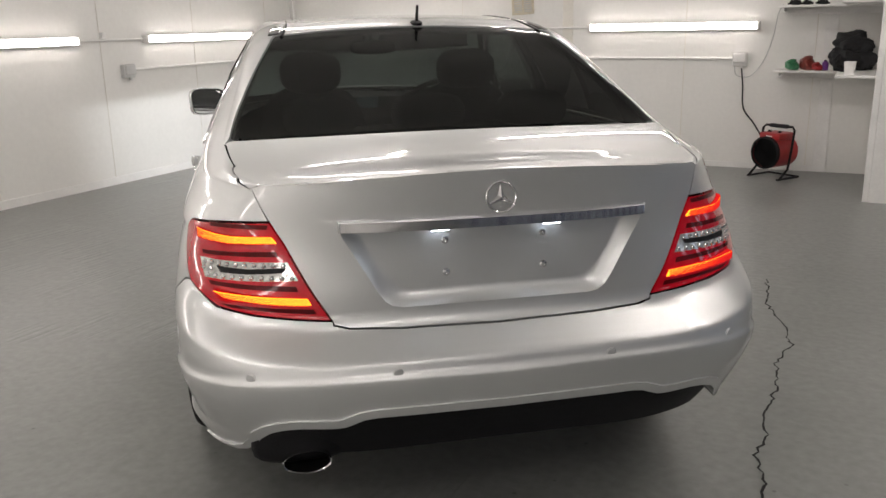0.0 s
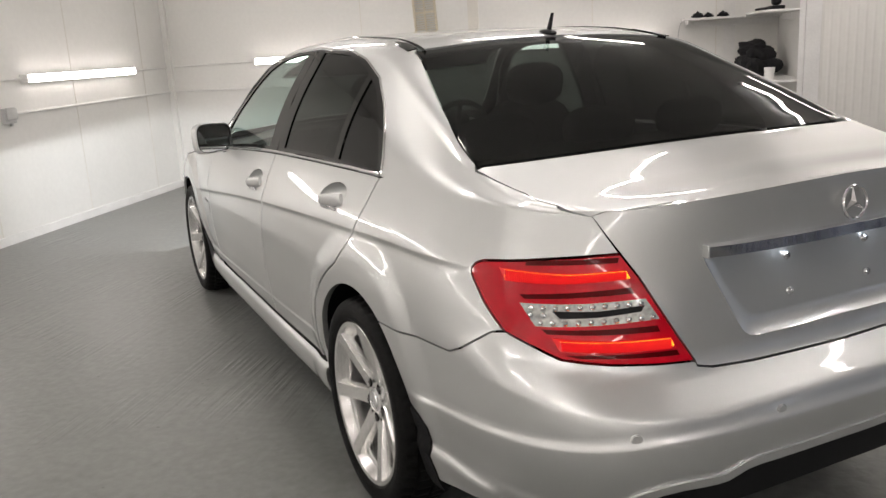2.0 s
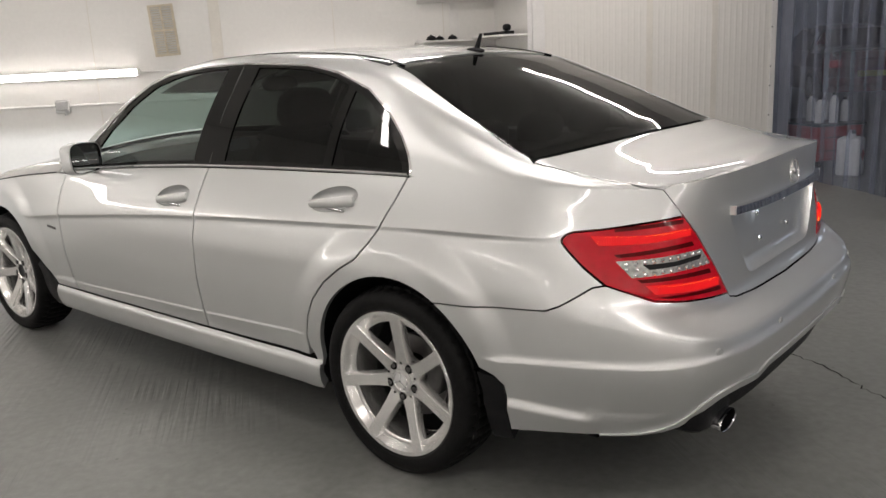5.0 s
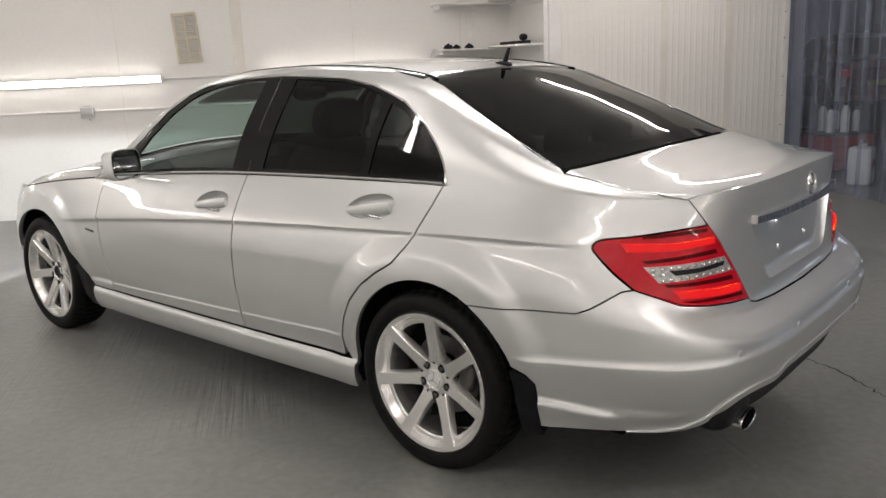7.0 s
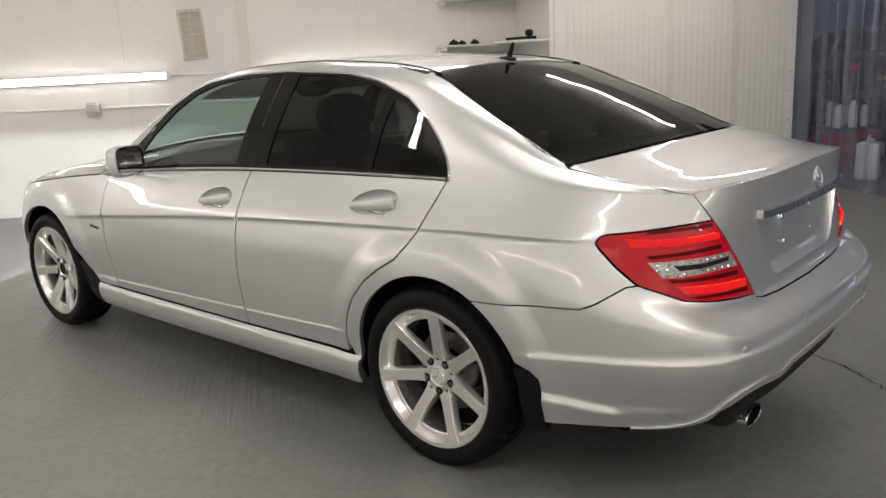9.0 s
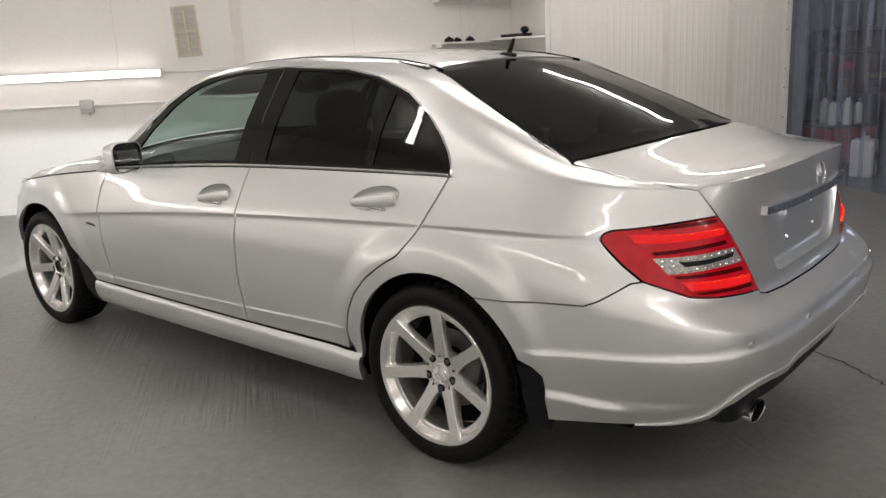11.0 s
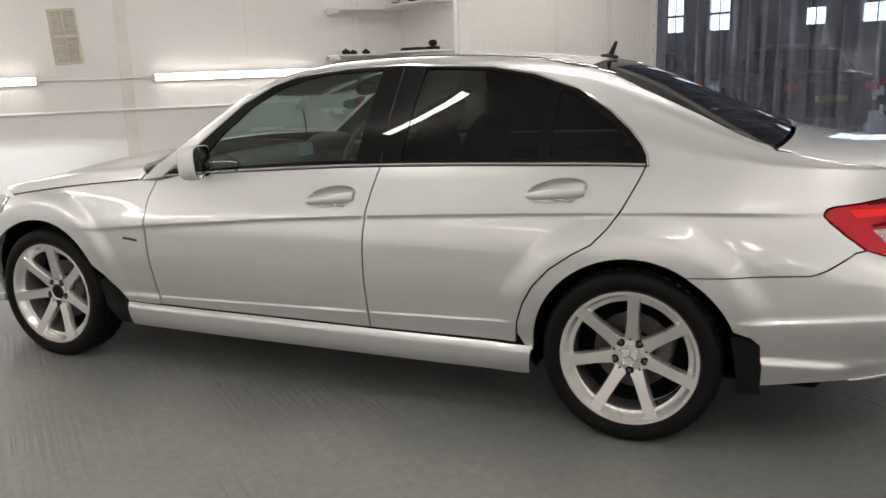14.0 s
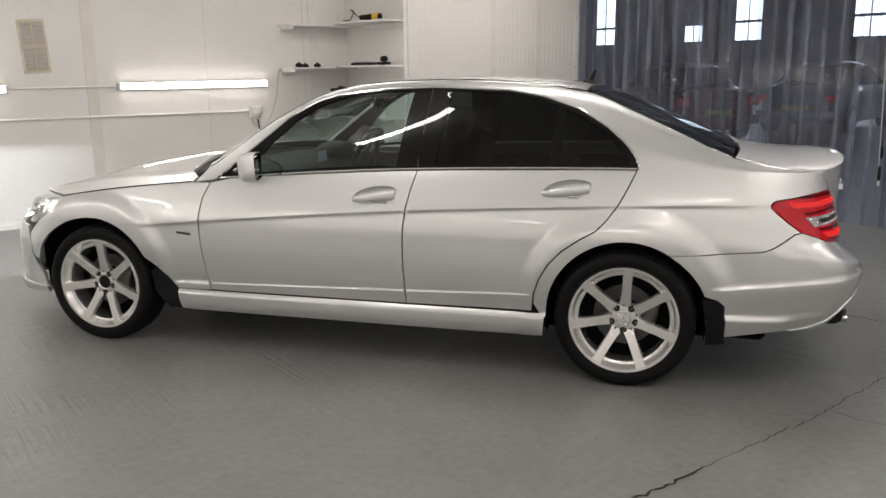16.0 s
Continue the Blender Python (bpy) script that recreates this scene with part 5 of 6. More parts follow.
rglass = rg + [(-0.415, -0.25), (-0.415, 0), (-0.415, 0.25)] + [(y, -a) for y, a in rg[::-1]] + [(ROOF_R - 0.002, 0.2), (ROOF_R - 0.002, 0), (ROOF_R - 0.002, -0.2)]
sheet("rear_window", rglass, top_skin, M_GLASS_REAR, car, "dark privacy rear window", res=0.04, gap=0.002, flange=0, lift=-0.003)
lid_t = [(y, -tx(y, x)) for y, x in ((-0.425, 0.646), (-0.50, 0.636), (-0.589, 0.618), (-0.70, 0.606), (-0.77, 0.590))] + [(-0.796, -0.985)]
lid_top = lid_t + [(-0.797, -0.6), (-0.797, -0.3), (-0.797, 0), (-0.797, 0.3), (-0.797, 0.6)] + [(y, -a) for y, a in lid_t[::-1]] + [(-0.428, 0.25), (-0.428, 0.0), (-0.428, -0.25)]
boot = sheet("boot_lid", lid_top, top_skin, M_PAINT, car, "silver boot lid with a slim lip spoiler", res=0.026, gap=0.001)


for sgn in (-1, 1):
    q = top_skin(np.array([y for y, a in lid_t]), np.array([a for y, a in lid_t]))
    # black strip laid in the lid gap as its shade
    part("lid_gap_shade", tube([(sgn * (p[0] - 0.0015), p[1], p[2] - 0.0085) for p in q[:-2]], 0.0060, 6), M_DARK, boot, "black strip standing in for the shade in the lid gap")
# boot's rear face with the plate recess
def a_rear(x, z):
    return math.copysign(s_rear(x, z) - S_MID, -x) if abs(x) > 1e-6 else 0.0


rec_l = [(-0.385, 0.873), (-0.372, 0.845), (-0.30, 0.72), (-0.280, 0.690), (-0.262, 0.677), (-0.235, 0.672)]
recess = [(a_rear(x, z), z) for x, z in rec_l] + [(a_rear(-x, z), z) for x, z in rec_l[::-1]]
left = [(s - S_MID, z) for s, z in LID_SIDE]
low = [(a_rear(x, z), z) for x, z in ((-0.405, 0.640), (-0.37, 0.632), (-0.25, 0.626), (0.0, 0.622), (0.25, 0.626), (0.37, 0.632), (0.405, 0.640))]
lip = []
for p in top_skin(np.full(41, -0.797), np.linspace(0.985, -0.985, 41)):
    lip.append((a_rear(float(p[0]), float(p[2])), float(p[2]) + 0.0005))
face = [q for q in left] + low + [(-s, z) for s, z in left[::-1]] + lip
sheet("lid_face", face, rear_skin, M_PAINT, boot, res=0.024, gap=0.001, holes=(recess,))
# recessed plate panel: sloped walls and a flat floor
bm = bmesh.new()
outer = [rear_skin(a, z) for a, z in resample(recess, 0.03)]
rings_ = []
for v in (0.0, 0.02, 0.12, 0.28, 0.48, 0.66, 0.80, 0.90, 0.97, 1.0):
    # a small radius at the rim, a wide one at the floor
    sink = 1 - (1 - min(v * 1.02, 1)) ** 1.9
    row = []
    for q in outer:
        q = np.asarray(q).reshape(3)
        x1 = q[0] * (0.88 if q[2] < 0.85 else 0.93)
        z1 = min(0.868, q[2] + 0.040 * float(step(0.80, 0.67, q[2])))
        y1 = -0.880 - 0.018 * float(step(0.86, 0.70, z1))
        row.append(bm.verts.new((q[0] + (x1 - q[0]) * v, q[1] + (y1 - q[1]) * sink, q[2] + (z1 - q[2]) * v)))
    if rings_:
        for i in range(len(row)):
            k = (i + 1) % len(row)
            bm.faces.new((rings_[-1][i], rings_[-1][k], row[k], row[i]))
    rings_.append(row)
bm.faces.new(rings_[-1])
bmesh.ops.recalc_face_normals(bm, faces=bm.faces)
if sum((f.normal.y for f in bm.faces)) > 0:
    bmesh.ops.reverse_faces(bm, faces=bm.faces)
part("plate_recess", bm, M_PAINT, boot, "recessed silver panel with no number plate", sharp=50)
for x, z in ((-0.124, 0.824), (0.124, 0.826), (-0.124, 0.746), (0.124, 0.748)):
    part("plate_screw", lathe([(0.0095, 0.002), (0.0095, -0.004), (0.007, -0.007), (0.004, -0.0075), (0.0035, -0.004), (0.0005, -0.004)], 14, "y", m=pose(x, -0.884 - 0.018 * float(step(0.86, 0.70, z)), z)), M_CHROME, boot)
# chrome bar over the recess
bm = bmesh.new()
prev = None
for i in range(41):
    x = -0.380 + 0.760 * i / 40
    yb = float(rear_skin(a_rear(x, 0.88), 0.88)[..., 1])
    ring = [bm.verts.new(c) for c in ((x, yb + 0.004, 0.891), (x, yb - 0.010, 0.891), (x, yb - 0.016, 0.888), (x, yb - 0.0165, 0.866), (x, yb + 0.03, 0.862), (x, yb + 0.02, 0.880))]
    if prev:
        for a in range(6):
            bm.faces.new((prev[a], ring[a], ring[(a + 1) % 6], prev[(a + 1) % 6]))
    else:
        bm.faces.new(ring)
    prev = ring
bm.faces.new(prev[::-1])
bmesh.ops.recalc_face_normals(bm, faces=bm.faces)
part("chrome_bar", bm, M_CHROME, boot, "chrome grip bar above the plate recess")
# added covers that keep the tail lamps' glow off the bar's ends
for sgn in (-1, 1):
    yb = float(rear_skin(a_rear(sgn * 0.380, 0.88), 0.88)[..., 1])
    part("bar_end_cover", box(sgn * 0.381 - 0.0025, yb - 0.0166, 0.8645, sgn * 0.381 + 0.0025, yb + 0.02, 0.8905, 0.001, 1), M_PAINT, boot)
for sgn in (-1, 1):
    pl = part("plate_lamp", box(sgn * 0.14 - 0.030, -0.918, 0.8560, sgn * 0.14 + 0.030, -0.898, 0.8635, 0.002, 1), M_BLACK, boot, "small number-plate lamp under the chrome bar")
    part("lamp_lens", box(sgn * 0.14 - 0.022, -0.914, 0.8530, sgn * 0.14 + 0.022, -0.902, 0.8562, 0.001, 1), M_PLATELAMP, pl, "lit cool white lens")
# round emblem: a plain ring with three arms
em = pose(0, -0.951, 0.936, -6, 0, 0)
part("emblem_ring", lathe([(0.0335, 0.0), (0.0335, -0.005), (0.036, -0.0075), (0.0385, -0.005), (0.0385, 0.0)], 48, "y", m=em), M_CHROME, boot, "chrome ring emblem")
for k in range(3):
    bm = bmesh.new()
    w = radians(90 + 120 * k)
    d, n_ = Vector((math.cos(w), 0, math.sin(w))), Vector((-math.sin(w), 0, math.cos(w)))
    tip, c = d * 0.035, Vector((0, -0.008, 0))
    s1, s2 = n_ * 0.0075 + d * 0.004, -n_ * 0.0075 + d * 0.004
    v = [bm.verts.new(em @ q) for q in (tip, s1, c, s2, Vector((0, 0, 0)) - d * 0.002)]
    for f in ((0, 1, 2), (0, 2, 3), (1, 4, 2), (2, 4, 3)):
        bm.faces.new([v[i] for i in f])
    bmesh.ops.recalc_face_normals(bm, faces=bm.faces)
    part("emblem_arm", bm, M_CHROME, boot, smooth=False)

# rear bumper
arch_side = [(q[0] - S_MID, q[1]) for q in arc(0.0, WHEEL_Z, ARCH, 119, 188) if q[0] < -0.187]
arch_side = [(a, z) for a, z in arch_side if z > 0.43] + [(-0.372 - S_MID, 0.425), (-0.398 - S_MID, 0.40), (-0.404 - S_MID, 0.33)]
upper_edge = [(s - S_MID, z) for s, z in GAP_BUMP] + [(s - S_MID, z) for s, z in (TAIL[15], TAIL[14], TAIL[13], TAIL[12], TAIL[11], TAIL[10])]
bot = [(-0.408 - S_MID, 0.256), (-0.44 - S_MID, 0.260), (-0.55 - S_MID, 0.280), (-0.632 - S_MID, 0.293), (-0.72 - S_MID, 0.300), (-0.765 - S_MID, 0.307), (-0.80 - S_MID, 0.322), (-0.828 - S_MID, 0.345), (-0.853 - S_MID, 0.376), (-0.878 - S_MID, 0.398), (-0.905 - S_MID, 0.410)]
val = [(-0.50, 0.415), (-0.42, 0.412), (-0.395, 0.414), (-0.350, 0.432), (-0.32, 0.435), (-0.1, 0.433), (0.0, 0.432)]
valA = [(a_rear(x, z), z) for x, z in val]
lefthalf = upper_edge[::-1] + arch_side + bot + valA[:-1]
bumper_poly = lefthalf + [valA[-1]] + [(-a, z) for a, z in lefthalf[::-1]] + [(q[0], q[1] - 0.0015) for q in low[::-1]]
bumper = sheet("rear_bumper", bumper_poly, rear_skin, M_PAINT, car, "silver rear bumper", res=0.018, gap=0.0015, flange=0.03,
               lines=((lambda a: bump_z(S_MID + np.abs(a)), BUMP[1]), (lambda a: 0.570 + shelf_z(S_MID + np.abs(a)), (-0.022, -0.013, -0.007, -0.002, 0.003, 0.008, 0.014, 0.022))))
edge = bot[3:] + valA
edge = edge + [(-u, z) for u, z in edge[:-1][::-1]]
inner_edge = []
for i, (u, z) in enumerate(edge):
    (u0, z0), (u1, z1) = edge[max(i - 1, 0)], edge[min(i + 1, len(edge) - 1)]
    d = math.hypot(u1 - u0, z1 - z0)
    nu, nz = -(z1 - z0) / d, (u1 - u0) / d
    if nz < 0:
        nu, nz = -nu, -nz
    w = 0.022 * min(1.0, 0.06 + 0.2 * min(i, len(edge) - 1 - i))
    inner_edge.append((u + nu * w, z + nz * w))
sheet("bumper_lip", edge + inner_edge[::-1], rear_skin, M_PAINT, bumper, "rolled lower edge of the bumper", res=0.02, gap=0.0, lift=0.0050, flange=0.016)
# black diffuser under it
dl = [(-0.780 - S_MID, 0.318), (-0.80 - S_MID, 0.345), (-0.828 - S_MID, 0.385), (-0.86 - S_MID, 0.425), (-0.90 - S_MID, 0.445)] + [(a_rear(x, z), z + 0.012) for x, z in val]
db = [(a_rear(-0.60, 0.32), 0.285), (a_rear(-0.40, 0.33), 0.290), (a_rear(-0.2, 0.33), 0.300)]
diff_poly = dl + [(-a, z) for a, z in dl[::-1][1:]] + [(-a, z) for a, z in db] + [(0.0, 0.302)] + db[::-1]
sheet("diffuser", diff_poly, rear_skin, M_BLACK, bumper, "black plastic lower valance", res=0.03, gap=0.0, lift=-0.030, flange=0.06)
for x, z in ((-0.605, 0.545), (-0.267, 0.543), (0.262, 0.543), (0.605, 0.545)):
    q = np.asarray(rear_skin(a_rear(x, z), z)).reshape(3)
    ang = math.degrees(math.atan2(q[0], -(q[1] - Y0)))
    d_ = np.asarray(rear_skin(a_rear(x, z) + 0.002, z)).reshape(3) - np.asarray(rear_skin(a_rear(x, z) - 0.002, z)).reshape(3)
    rz = math.degrees(math.atan2(d_[1], d_[0])) + 180
    part("parking_sensor", lathe([(0.0125, 0.002), (0.0125, -0.0012), (0.0105, -0.0005), (0.0102, -0.0024), (0.0005, -0.0028)], 24, "y", m=pose(q[0], q[1], q[2], 0, 0, rz)), M_PAINT, bumper, "round silver parking sensor")


# tail lights
def tail_light(mirror):
    k = dict(mirror=mirror)
    lamp = sheet("tail_light", TAIL, lower, M_RED, car, "red tail light with lit amber-red bars and a clear band", res=0.018, gap=0.003, flange=0.03, lift=0.002, **k)
    sg, proud = (-1, 0.0012) if mirror else (1, 0.0055)
    for top_l, bot_l in (([(-0.612, 0.848), (-0.74, 0.845), (-0.842, 0.851)], [(-0.628, 0.824), (-0.74, 0.826), (-0.855, 0.834)]), ([(-0.727, 0.722), (-0.83, 0.713), (-0.922, 0.707)], [(-0.757, 0.702), (-0.85, 0.692), (-0.932, 0.686)])):
        lit, flank = bmesh.new(), bmesh.new()
        n = 60
        for i in range(n):
            q = []
            for v in (i / n, (i + 1) / n):
                for pts in (top_l, bot_l):
                    ss, zs = [p[0] for p in pts][::-1], [p[1] for p in pts][::-1]
                    s_ = pts[0][0] + (pts[-1][0] - pts[0][0]) * v
                    z_ = float(np.interp(s_, ss, zs))
                    q.append(lower(s_, z_))
            at_, ab_, bt_, bb_ = q
            yl = min(bt_[1], bb_[1], at_[1], ab_[1]) - 0.001
            lit.faces.new([lit.verts.new((sg * x, yl, z)) for x, z in ((at_[0], at_[2]), (ab_[0], ab_[2]), (bb_[0], bb_[2]), (bt_[0], bt_[2]))])
            for dx in (0.0, 0.0012):
                flank.faces.new([flank.verts.new((sg * (at_[0] + dx), y, z)) for y, z in ((at_[1] - 0.001, at_[2]), (ab_[1] - 0.001, ab_[2]), (yl - proud, ab_[2]), (yl - proud, at_[2]))])
            flank.faces.new([flank.verts.new((sg * x, yl - proud, z)) for x, z in ((at_[0], at_[2]), (ab_[0], ab_[2]), (ab_[0] + 0.0012, ab_[2]), (at_[0] + 0.0012, at_[2]))])
        tagged(part("light_bar", lit, M_GLOW, lamp, "glowing amber-red light bar", smooth=False), kind="stuff")
        tagged(part("bar_optic", flank, M_REDBRIGHT, lamp, "bright red ribbed optic of the light bar", smooth=False), kind="stuff")
    for d in ([(-0.67, 0.866), (-0.67, 0.856), (-0.833, 0.866), (-0.835, 0.877)], [(-0.665, 0.800), (-0.675, 0.792), (-0.86, 0.803), (-0.855, 0.815)], [(-0.71, 0.737), (-0.72, 0.728), (-0.905, 0.722), (-0.90, 0.735)], [(-0.75, 0.688), (-0.775, 0.681), (-0.94, 0.668), (-0.935, 0.680)]):
        sheet("dark_band", d, lower, M_REDDARK, lamp, "dark red shade between the bars", res=0.02, gap=0, flange=0.0, lift=0.0032, **k)
    band = [(-0.668, 0.784), (-0.700, 0.742), (-0.80, 0.744), (-0.904, 0.748), (-0.880, 0.791), (-0.78, 0.786)]
    sheet("clear_band", band, lower, M_LAMPCLEAR, lamp, "clear reflector band", res=0.02, gap=0, flange=0.0, lift=0.0036, **k)
    slot = [(-0.725, 0.772), (-0.740, 0.758), (-0.80, 0.759), (-0.872, 0.766), (-0.878, 0.778), (-0.80, 0.771)]
    sheet("dark_slot", slot, lower, M_BLACK, lamp, "dark slot in the clear band", res=0.02, gap=0, flange=0.0, lift=0.0048, **k)
    sgn = -1 if mirror else 1
    one = None
    for row, (s0, s1, z0, z1) in enumerate(((-0.690, -0.872, 0.777, 0.783), (-0.708, -0.892, 0.7495, 0.754), (-0.690, -0.712, 0.764, 0.764))):
        n = (10, 10, 2)[row]
        for i in range(n):
            v = i / (n - 1)
            s, z = s0 + (s1 - s0) * v, z0 + (z1 - z0) * v
            q = lower(s, z)
            e = lower(s - 0.002, z) - lower(s + 0.002, z)
            at = pose(q[0] * sgn, q[1], q[2], 0, 0, math.degrees(math.atan2(e[1], e[0] * sgn)) + (0 if sgn > 0 else 180))
            if one is None:
                one = part("led_lens", blob(0.0065, 0.005, 0.0065, 2.0, 12, pose(0, -0.004, 0)), M_MIRROR, lamp, place=at)
            else:
                o = new("led_lens", one.data)
                o.parent, o.matrix_basis = lamp, at


tail_light(False)
tail_light(True)

for mirror in (False, True):
    sheet("roof_trim_end", [(0.400, 0.552), (0.310, 0.534), (0.232, 0.530), (0.236, 0.560), (0.330, 0.566)], upper, M_GLOSSBLACK, car, "black wedge ending the roof strip", res=0.03, gap=0, flange=0.004, lift=0.0025, mirror=mirror)

# shark fin, roof ditches, cowl, exhaust
fin = part("aerial", blob(0.021, 0.040, 0.010, 2.2, 24), M_BLACK, car, "short black roof aerial on a rounded foot", place=pose(0.02, 0.262, 1.337, 6, 0, 0))
bm = bmesh.new()
prev = None
for i in range(9):
    v = i / 8
    cy, z = -0.004 - 0.018 * v, 0.004 + 0.060 * v
    ly, lx = 0.013 - 0.006 * v, 0.0062 - 0.0022 * v
    ring = [bm.verts.new((lx * math.sin(a), cy + ly * math.cos(a), z)) for a in np.linspace(0, 2 * math.pi, 15)[:-1]]
    if prev:
        for j in range(14):
            bm.faces.new((prev[j], prev[(j + 1) % 14], ring[(j + 1) % 14], ring[j]))
    prev = ring
bm.faces.new(prev)
bmesh.ops.recalc_face_normals(bm, faces=bm.faces)
part("mast", bm, M_BLACK, fin)
for sgn in (-1, 1):
    ys = np.linspace(0.20, 1.28, 30)
    ts = np.interp(ys, [0.2, 0.26, 0.5, 0.9, 1.15, 1.30], [0.567, 0.5765, 0.581, 0.5815, 0.580, 0.570])
    q = upper(ys, ts)
    part("roof_ditch", tube([(sgn * -p[0] * -1, p[1], p[2] - 0.001) for p in q], 0.0045, 6), M_GLOSSBLACK, car, "black roof ditch strip")
part("exhaust_shroud", blob(0.125, 0.075, 0.060, 4.0, 24, pose(-0.500, -0.866, 0.347)), M_BLACK, car, "black plastic shroud round the exhaust")
ex = part("exhaust_tip", lathe([(0.028, 0.045), (0.0285, -0.01), (0.0297, -0.02), (0.0287, -0.0235), (0.0272, -0.021)], 36, "y", m=pose(-0.490, -0.938, 0.308, 3, 0, 0) @ Matrix.Diagonal((2.05, 1, 1.0, 1))), M_CHROME, car, "oval chrome exhaust tip")
part("pipe_end", lathe([(0.0270, -0.0205), (0.0262, 0.03), (0.0005, 0.03)], 30, "y", m=pose(-0.490, -0.938, 0.308, 3, 0, 0) @ Matrix.Diagonal((2.05, 1, 1.0, 1))), M_DARK, ex)

# floor pan and wheel housings, to keep the inside dark
part("underbody", box(-0.60, -0.62, 0.19, 0.60, 3.2, 0.30, 0.02, 1), M_DARK, car)
part("engine_bay", box(-0.60, 2.20, 0.30, 0.60, 3.28, 0.66, 0.03, 1), M_DARK, car)
part("boot_well", box(-0.56, -0.78, 0.30, 0.56, -0.28, 0.88, 0.02, 1), M_DARK, car)
part("rear_crossmember", box(-0.60, -0.87, 0.33, 0.60, -0.62, 0.60, 0.02, 1), M_DARK, car)
for sgn in (-1, 1):
    part("door_liner", box(min(sgn * 0.745, sgn * 0.715), 0.36, 0.22, max(sgn * 0.745, sgn * 0.715), 2.30, 0.88, 0.01, 1), M_LEATHER, car)
    part("quarter_liner", box(min(sgn * 0.60, sgn * 0.63), -0.75, 0.30, max(sgn * 0.60, sgn * 0.63), 0.36, 0.90, 0.01, 1), M_DARK, car)
    for ay in AXLES:
        bm = bmesh.new()
        rings = []
        for inner_ring in (0, 1):
            ring = []
            for w in np.linspace(radians(-15), radians(195), 30):
                yy, zz = ay + 0.358 * math.cos(w), WHEEL_Z + 0.358 * math.sin(w)
                xx = 0.60 if inner_ring else abs(float(lower(s_at(yy, zz), zz)[0])) - 0.012
                ring.append(bm.verts.new((sgn * xx, yy, zz)))
            rings.append(ring)
        for i in range(29):
            bm.faces.new((rings[0][i], rings[0][i + 1], rings[1][i + 1], rings[1][i]))
        cap = bm.verts.new((sgn * 0.60, ay, WHEEL_Z))
        for i in range(29):
            bm.faces.new((rings[1][i], rings[1][i + 1], cap))
        part("wheel_housing", bm, M_DARK, car)
# mud flaps
FLAP_R = [(-0.318, 0.425), (-0.37, 0.424), (-0.397, 0.40), (-0.403, 0.33), (-0.408, 0.255), (-0.415, 0.222), (-0.345, 0.212), (-0.338, 0.30)]
FLAP_F = [(2.412, 0.40), (2.365, 0.428), (2.308, 0.374), (2.262, 0.312), (2.250, 0.212), (2.33, 0.205), (2.40, 0.30)]
for mirror in (False, True):
    for flap in (FLAP_R, FLAP_F):
        sheet("mud_flap", flap, lower, M_BLACK, car, "black moulded mud flap", res=0.03, gap=0.001, flange=0.14, lift=0.003, mirror=mirror)


